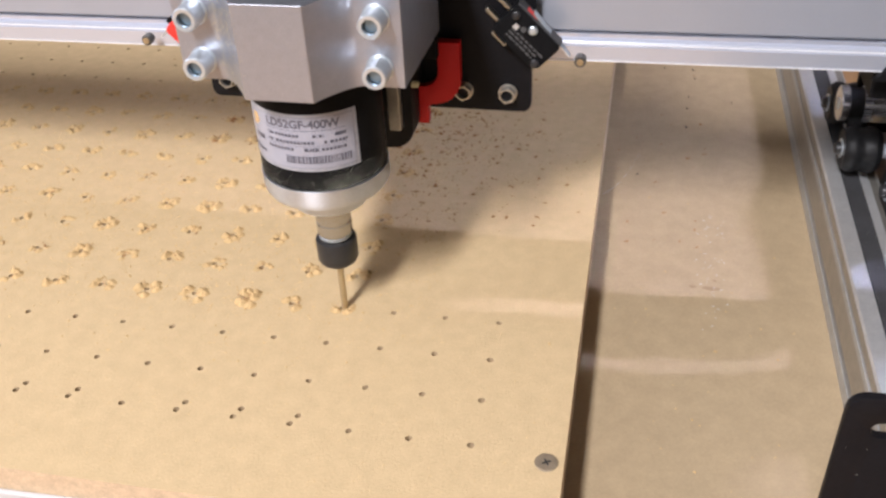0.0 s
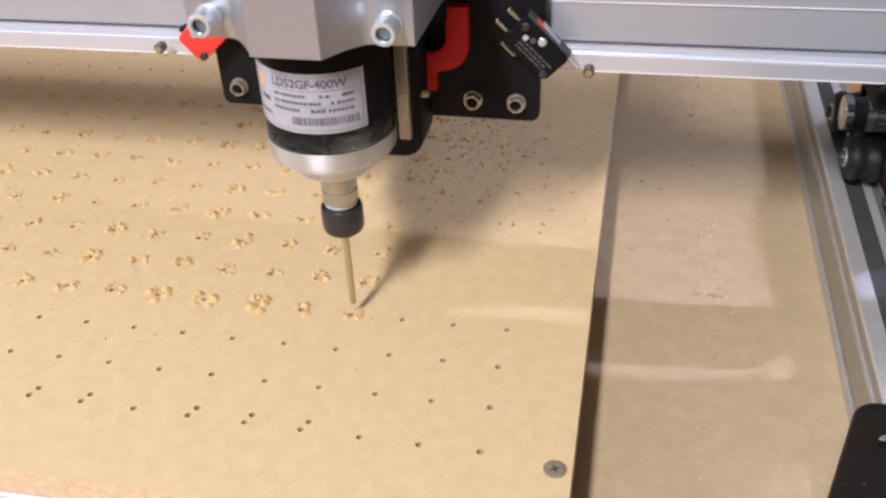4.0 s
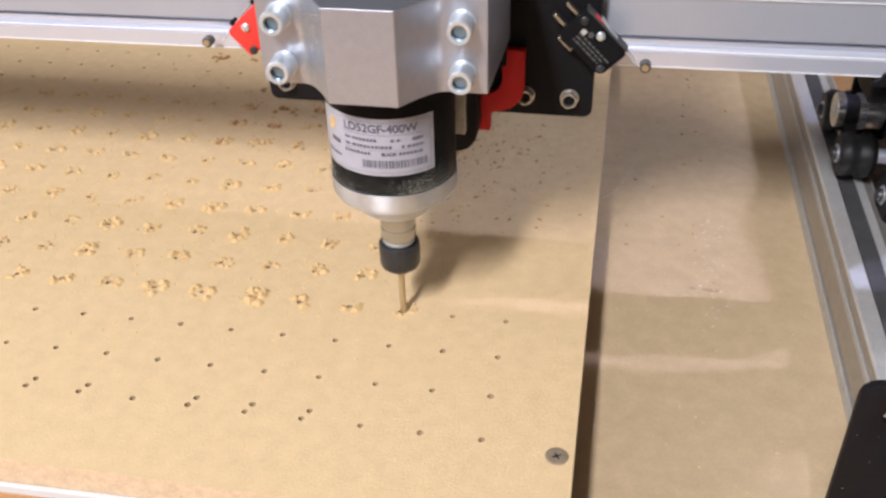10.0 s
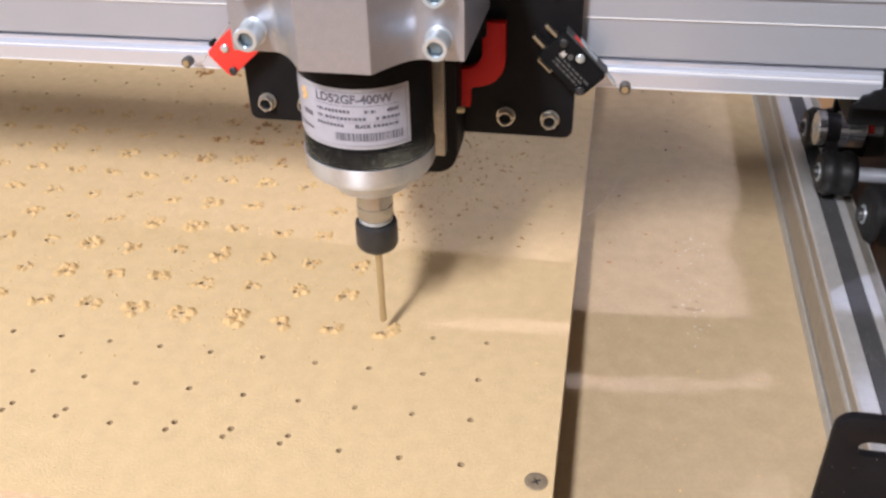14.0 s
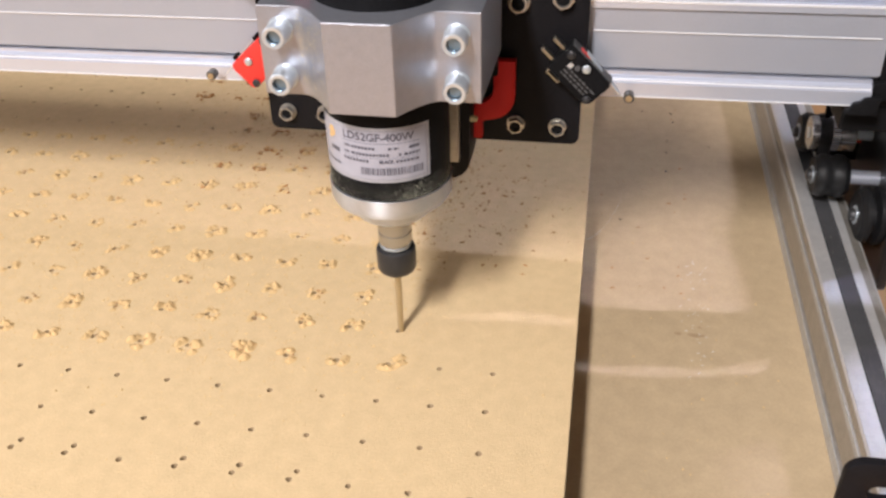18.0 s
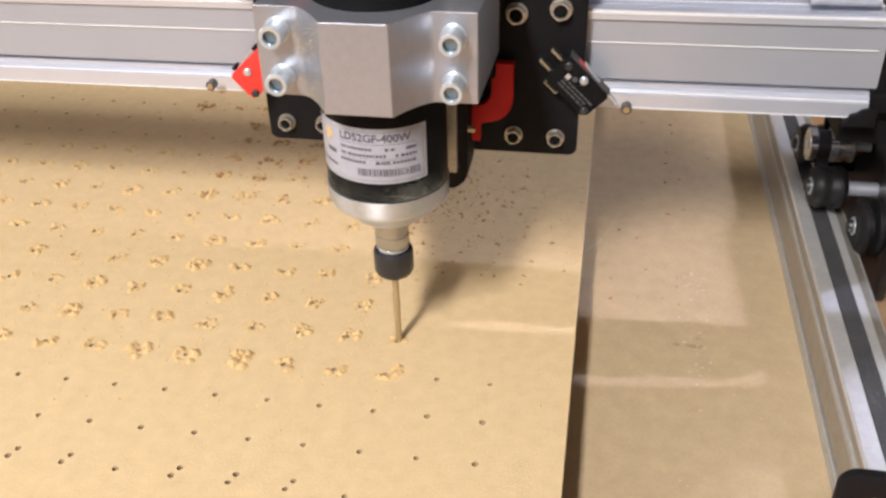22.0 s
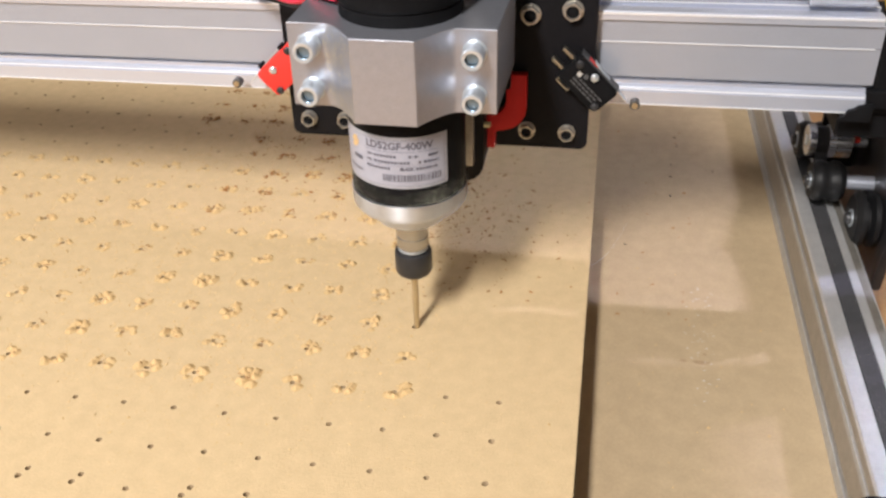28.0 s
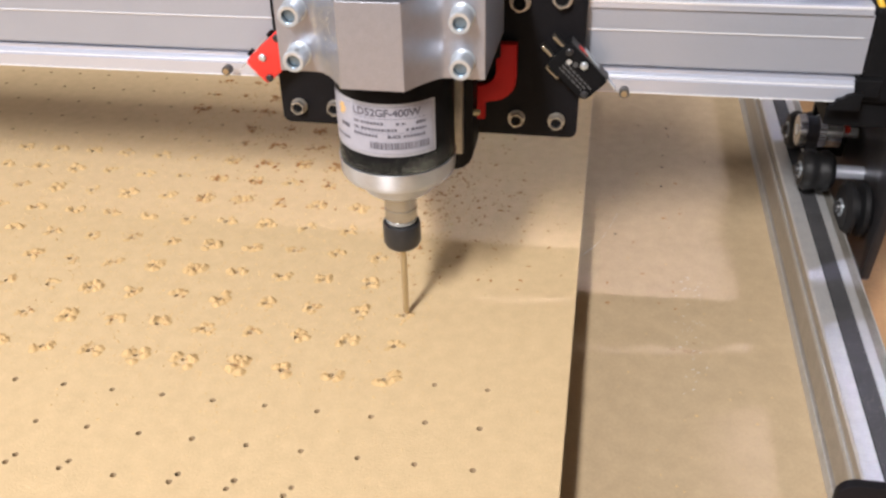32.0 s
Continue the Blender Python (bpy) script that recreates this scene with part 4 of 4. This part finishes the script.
# how much was thrown up at each hole, row by row away from the front, from the third column on
THROWN = {
    3: (0.9, 1.1, 1.6, 1.3, 1.4, 0.9, 1.1, 0.9), 4: (1.1, 1.0, 0.4, 0.8, 1.4, 0.9, 1.4, 0.4), 5: (0.9, 0.8, 0.7, 1.1, 0.8, 0.8, 1.2, 0.5, 0.9),
    6: (0.8, 0.9, 0.7, 0.9, 1.4, 1.2, 0.6, 0.4, 1.0, 0.6), 7: (0.5, 0.7, 0.4, 0.9, 1.2, 0.8, 0.4, 0.5, 0.6, 1.0), 8: (0.7, 0.8, 0.7, 1.2, 1.0, 0.7, 1.1, 0.7, 0.9, 0.9, 0.8),
}


def dust_mounds():
    """A mound of dust at each hole near the tool, each one a thing of its own."""
    rnd = random.Random(29)
    for j in range(3, 12):
        for i in range(3, 15):
            known = THROWN.get(j, ())
            amount = known[i - 3] if i - 3 < len(known) else rnd.choice((0.4, 0.6, 0.8, 1.0, 1.2)) * (0.8 if j > 9 else 1.0)
            size = "large" if amount > 1.15 else "small" if amount < 0.65 else "low"
            bm = bmesh.new()
            heap(bm, 0, 0, rnd, amount, (0.004, 0.0) if (i, j) == (5, 3) else (rnd.uniform(0.0, 0.003), rnd.uniform(-0.001, 0.001)))
            ob = part("dust_mound", bm, DUST, smooth=30)
            ob.matrix_world = pose(-i * P, j * P, 0)
            tagged(ob, size + " crumbly mound of tan fibreboard dust at a drilled hole", "dust mound", "dust mounds at the holes")


def sawdust():
    rnd = random.Random(11)
    bm = bmesh.new()
    for i in range(15, COLS):
        for j in range(3, 12):
            heap(bm, -i * P, j * P, rnd, rnd.choice((0.4, 0.6, 0.9)), grid=9)
    for k in range(19000):
        x, y = rnd.uniform(-0.60, -0.045 + 0.02 * rnd.random()), rnd.uniform(0.03, 0.44)
        if y < 0.075 - 0.02 * rnd.random() and rnd.random() < 0.72 or y > 0.30 and x < -0.26:
            continue
        join_crumb(bm, (x, y, 0.0001), 0.00028 + 0.00060 * rnd.random() ** 3, rnd)
    for k in range(2600):
        join_crumb(bm, (rnd.uniform(-0.40, 0.035), rnd.uniform(-0.038, 0.16), 0.0001), rnd.uniform(0.00012, 0.00042), rnd)
    tagged(part("sawdust", bm, DUST), "tan sawdust scattered over the drilled board", "sawdust", kind="stuff")
    bm = bmesh.new()
    for k in range(640):
        x, y = min(0.034, rnd.gauss(-0.048, 0.032)), rnd.gauss(0.235, 0.045)
        if x < -0.085 or y < 0.14:
            continue
        fleck(bm, x, y, 0.0001, rnd.choice((0.0003, 0.0004, 0.0005, 0.0007, 0.0011)) * rnd.uniform(0.7, 1.3), rnd)
    for k in range(26):
        fleck(bm, rnd.uniform(0.045, 0.105), rnd.uniform(0.17, 0.42), -H + 0.0001, rnd.uniform(0.0004, 0.0012), rnd)
    for k in range(330):
        fleck(bm, rnd.gauss(-0.13, 0.06), min(0.43, rnd.gauss(0.31, 0.05)), 0.0001, rnd.uniform(0.0004, 0.0010), rnd)
    for i in range(3, 14):
        for j in range(3, 10):
            for k in range(rnd.choice((1, 3, 4, 6))):
                a, r = rnd.gauss(0.2, 0.9), rnd.uniform(0.0016, 0.0056)
                fleck(bm, -i * P + r * math.cos(a), j * P + 0.8 * r * math.sin(a), 0.0003 + rnd.random() * 0.0008, rnd.uniform(0.0003, 0.0008), rnd)
    for i in range(2, 11):
        for j in range(9, 18):
            if i > 8 and j < 14:
                continue
            for k in range(rnd.choice((5, 9, 14, 20)) if j > 10 else rnd.choice((2, 5, 9))):
                fleck(bm, -i * P + rnd.gauss(0.0012, 0.0040), j * P + rnd.gauss(-0.0008, 0.0024), 0.0002, rnd.uniform(0.0007, 0.0019), rnd)
    specks = bmesh.new()
    for x, y in ((0.073, 0.413), (0.094, 0.411), (0.095, 0.397), (0.090, 0.367), (0.089, 0.349), (0.088, 0.322), (0.119, 0.361), (0.058, 0.257)):
        fleck(specks, x, y, -H + 0.0001, rnd.uniform(0.0008, 0.0012), rnd)
    tagged(part("black_specks", specks, RUBBER), "few black specks lying on the machine bed", "specks", kind="stuff")
    tagged(part("dark_crumbs", bm, CRUMB), "scattered dark brown wood crumbs on the board", "crumbs", kind="stuff")
    bm = bmesh.new()
    for k in range(60):
        x, y = rnd.uniform(0.05, 0.14), rnd.uniform(-0.03, 0.24)
        join_crumb(bm, (x, y, -H + 0.0001), rnd.uniform(0.0002, 0.0008), rnd)
    for x, y, s in ((0.0995, 0.0985, 0.0011), (0.0240, 0.0640, 0.0010), (0.088, 0.052, 0.0008)):
        join_crumb(bm, (x, y, -H + 0.0003 if x > 0.037 else 0.0003), s, rnd)
    tagged(part("pale_chips", bm, DUST), "small pale wood chips lying on the bed", "chips", kind="stuff")


def bed_marks():
    rnd = random.Random(8)
    bm = bmesh.new()
    for k in range(46):
        x, y = rnd.gauss(0.099, 0.004), rnd.choice((rnd.gauss(0.135, 0.012), rnd.gauss(0.205, 0.006), rnd.gauss(0.165, 0.008)))
        w, d = rnd.uniform(0.0002, 0.0008), rnd.uniform(0.0001, 0.0003)
        join(bm, move(box(-w, w, -d, d, -H + 0.00005, -H + 0.00012), pose(x, y, 0, 0, 0, rnd.uniform(-30, 30))))
    tagged(part("paint_flecks", bm, FLECK), "faint white paint flecks on the machine bed", "paint flecks", kind="stuff")
    bm = bmesh.new()
    for k in range(24):
        a = k / 24
        x, y = 0.0395 + 0.020 * a, 0.232 + 0.052 * a - 0.008 * math.sin(math.pi * a)
        if k in (11, 12, 16):
            continue
        join(bm, move(box(-0.0013, 0.0013, -0.00007, 0.00007, -H + 0.00005, -H + 0.0001), pose(x, y, 0, 0, 0, 62 - 24 * math.cos(math.pi * a))))
    tagged(part("scratch_line", bm, FLECK), "thin pale curved scratch across the machine bed", "scratch", kind="stuff")


    for x, y, a, b in ((0.0985, 0.1477, 0.0052, 0.0020), (0.0895, 0.1480, 0.0026, 0.0012), (0.1010, 0.1545, 0.0012, 0.0010)):
        ring = [(x + a * rnd.uniform(0.6, 1.1) * math.cos(2 * math.pi * k / 16), y + b * rnd.uniform(0.6, 1.1) * math.sin(2 * math.pi * k / 16)) for k in range(16)]
        tagged(part("stain", move(prism(ring, 0.00004), pose(0, 0, -H + 0.00004)), STAIN), "faint brown stain on the machine bed", "stain", "stains on the bed", "stuff")


STAIN = material("brown_stain", (0.345, 0.245, 0.145), 0.65, 0, 0.2, 200, 0.2, 800, spec=0.3)
bed_marks()
CRUMB = material("dark_crumb", (0.33, 0.155, 0.045), 0.8, 0, 0.3, 300, 0.3, 1500)
dust_mounds()
sawdust()

# chips thrown up while the clip runs: they come out of the hole with the tip
FRESH = []


def fresh_pile(i, j, deep, amount, lean, seed):
    rnd = random.Random(seed)
    t = thing("fresh_mound", pose(-i * P, j * P, -0.006), "small mound of fresh tan dust at a newly drilled hole", "dust mound", "dust mounds at the holes")
    bm = bmesh.new()
    heap(bm, 0, 0, rnd, amount, lean)
    part("crumbly_dust", bm, DUST, t, smooth=45)
    FRESH.append((t, i, j, deep))


fresh_pile(2, 3, 9.92, 1.2, (0.008, 0.001), 21)
fresh_pile(2, 4, 19.68, 0.5, (0.001, 0.0), 22)
fresh_pile(2, 5, 29.30, 0.35, (0.0, 0.0), 23)


def plug(i, j):
    """The wood that stands in a hole until the bit drives into it."""
    t = thing("hole_core", pose(-i * P, j * P, 0), "round tan fibreboard core not yet drilled out", "wood core", "hole cores")
    part("core", lathe([(0.0001, -0.0002), (R_HOLE * 0.99, -0.0002), (R_HOLE * 0.99, -0.00002), (0.0001, -0.00002)], 20), MDF, t)
    return t


CORES = [(plug(2, 4), 2, 4, 19.68), (plug(2, 5), 2, 5, 29.30)]


def motions():
    times = sorted({round(0.25 * k, 2) for k in range(129)} | {4.45, 5.85, 14.05, 15.65, 23.7, 25.25, 25.6, *DRILLED} | {d + s * 3.485 for d in DRILLED for s in (-1, 1) if 0 < d + s * 3.485 < 32})
    walk(GANTRY, [(t, pose(0, glide(t, ALONG), 0)) for t in times])
    walk(PULLEY_WHEEL, [(t, PULLEY_AXIS @ pose(0, 0, 0, 0, 0, 53 + math.degrees((glide(t, ALONG) - ALONG[0][1]) / 0.0085))) for t in times])
    walk(CARRIAGE, [(t, pose(glide(t, ACROSS), glide(t, ALONG), 0)) for t in times])
    walk(SPINDLE, [(t, pose(glide(t, ACROSS), glide(t, ALONG), tip_height(t))) for t in times])
    for ob, i, j, deep in FRESH:
        walk(ob, [(t, pose(-i * P, j * P, glide(t, [(deep - 1.6, -0.006), (deep + 0.3, 0.0)]))) for t in times])
    for ob, i, j, deep in CORES:
        walk(ob, [(t, pose(-i * P, j * P, min(0.0, max(DEEP, glide(t, [(deep - 2.5, 0.0), (deep, DEEP)]))))) for t in times])


motions()
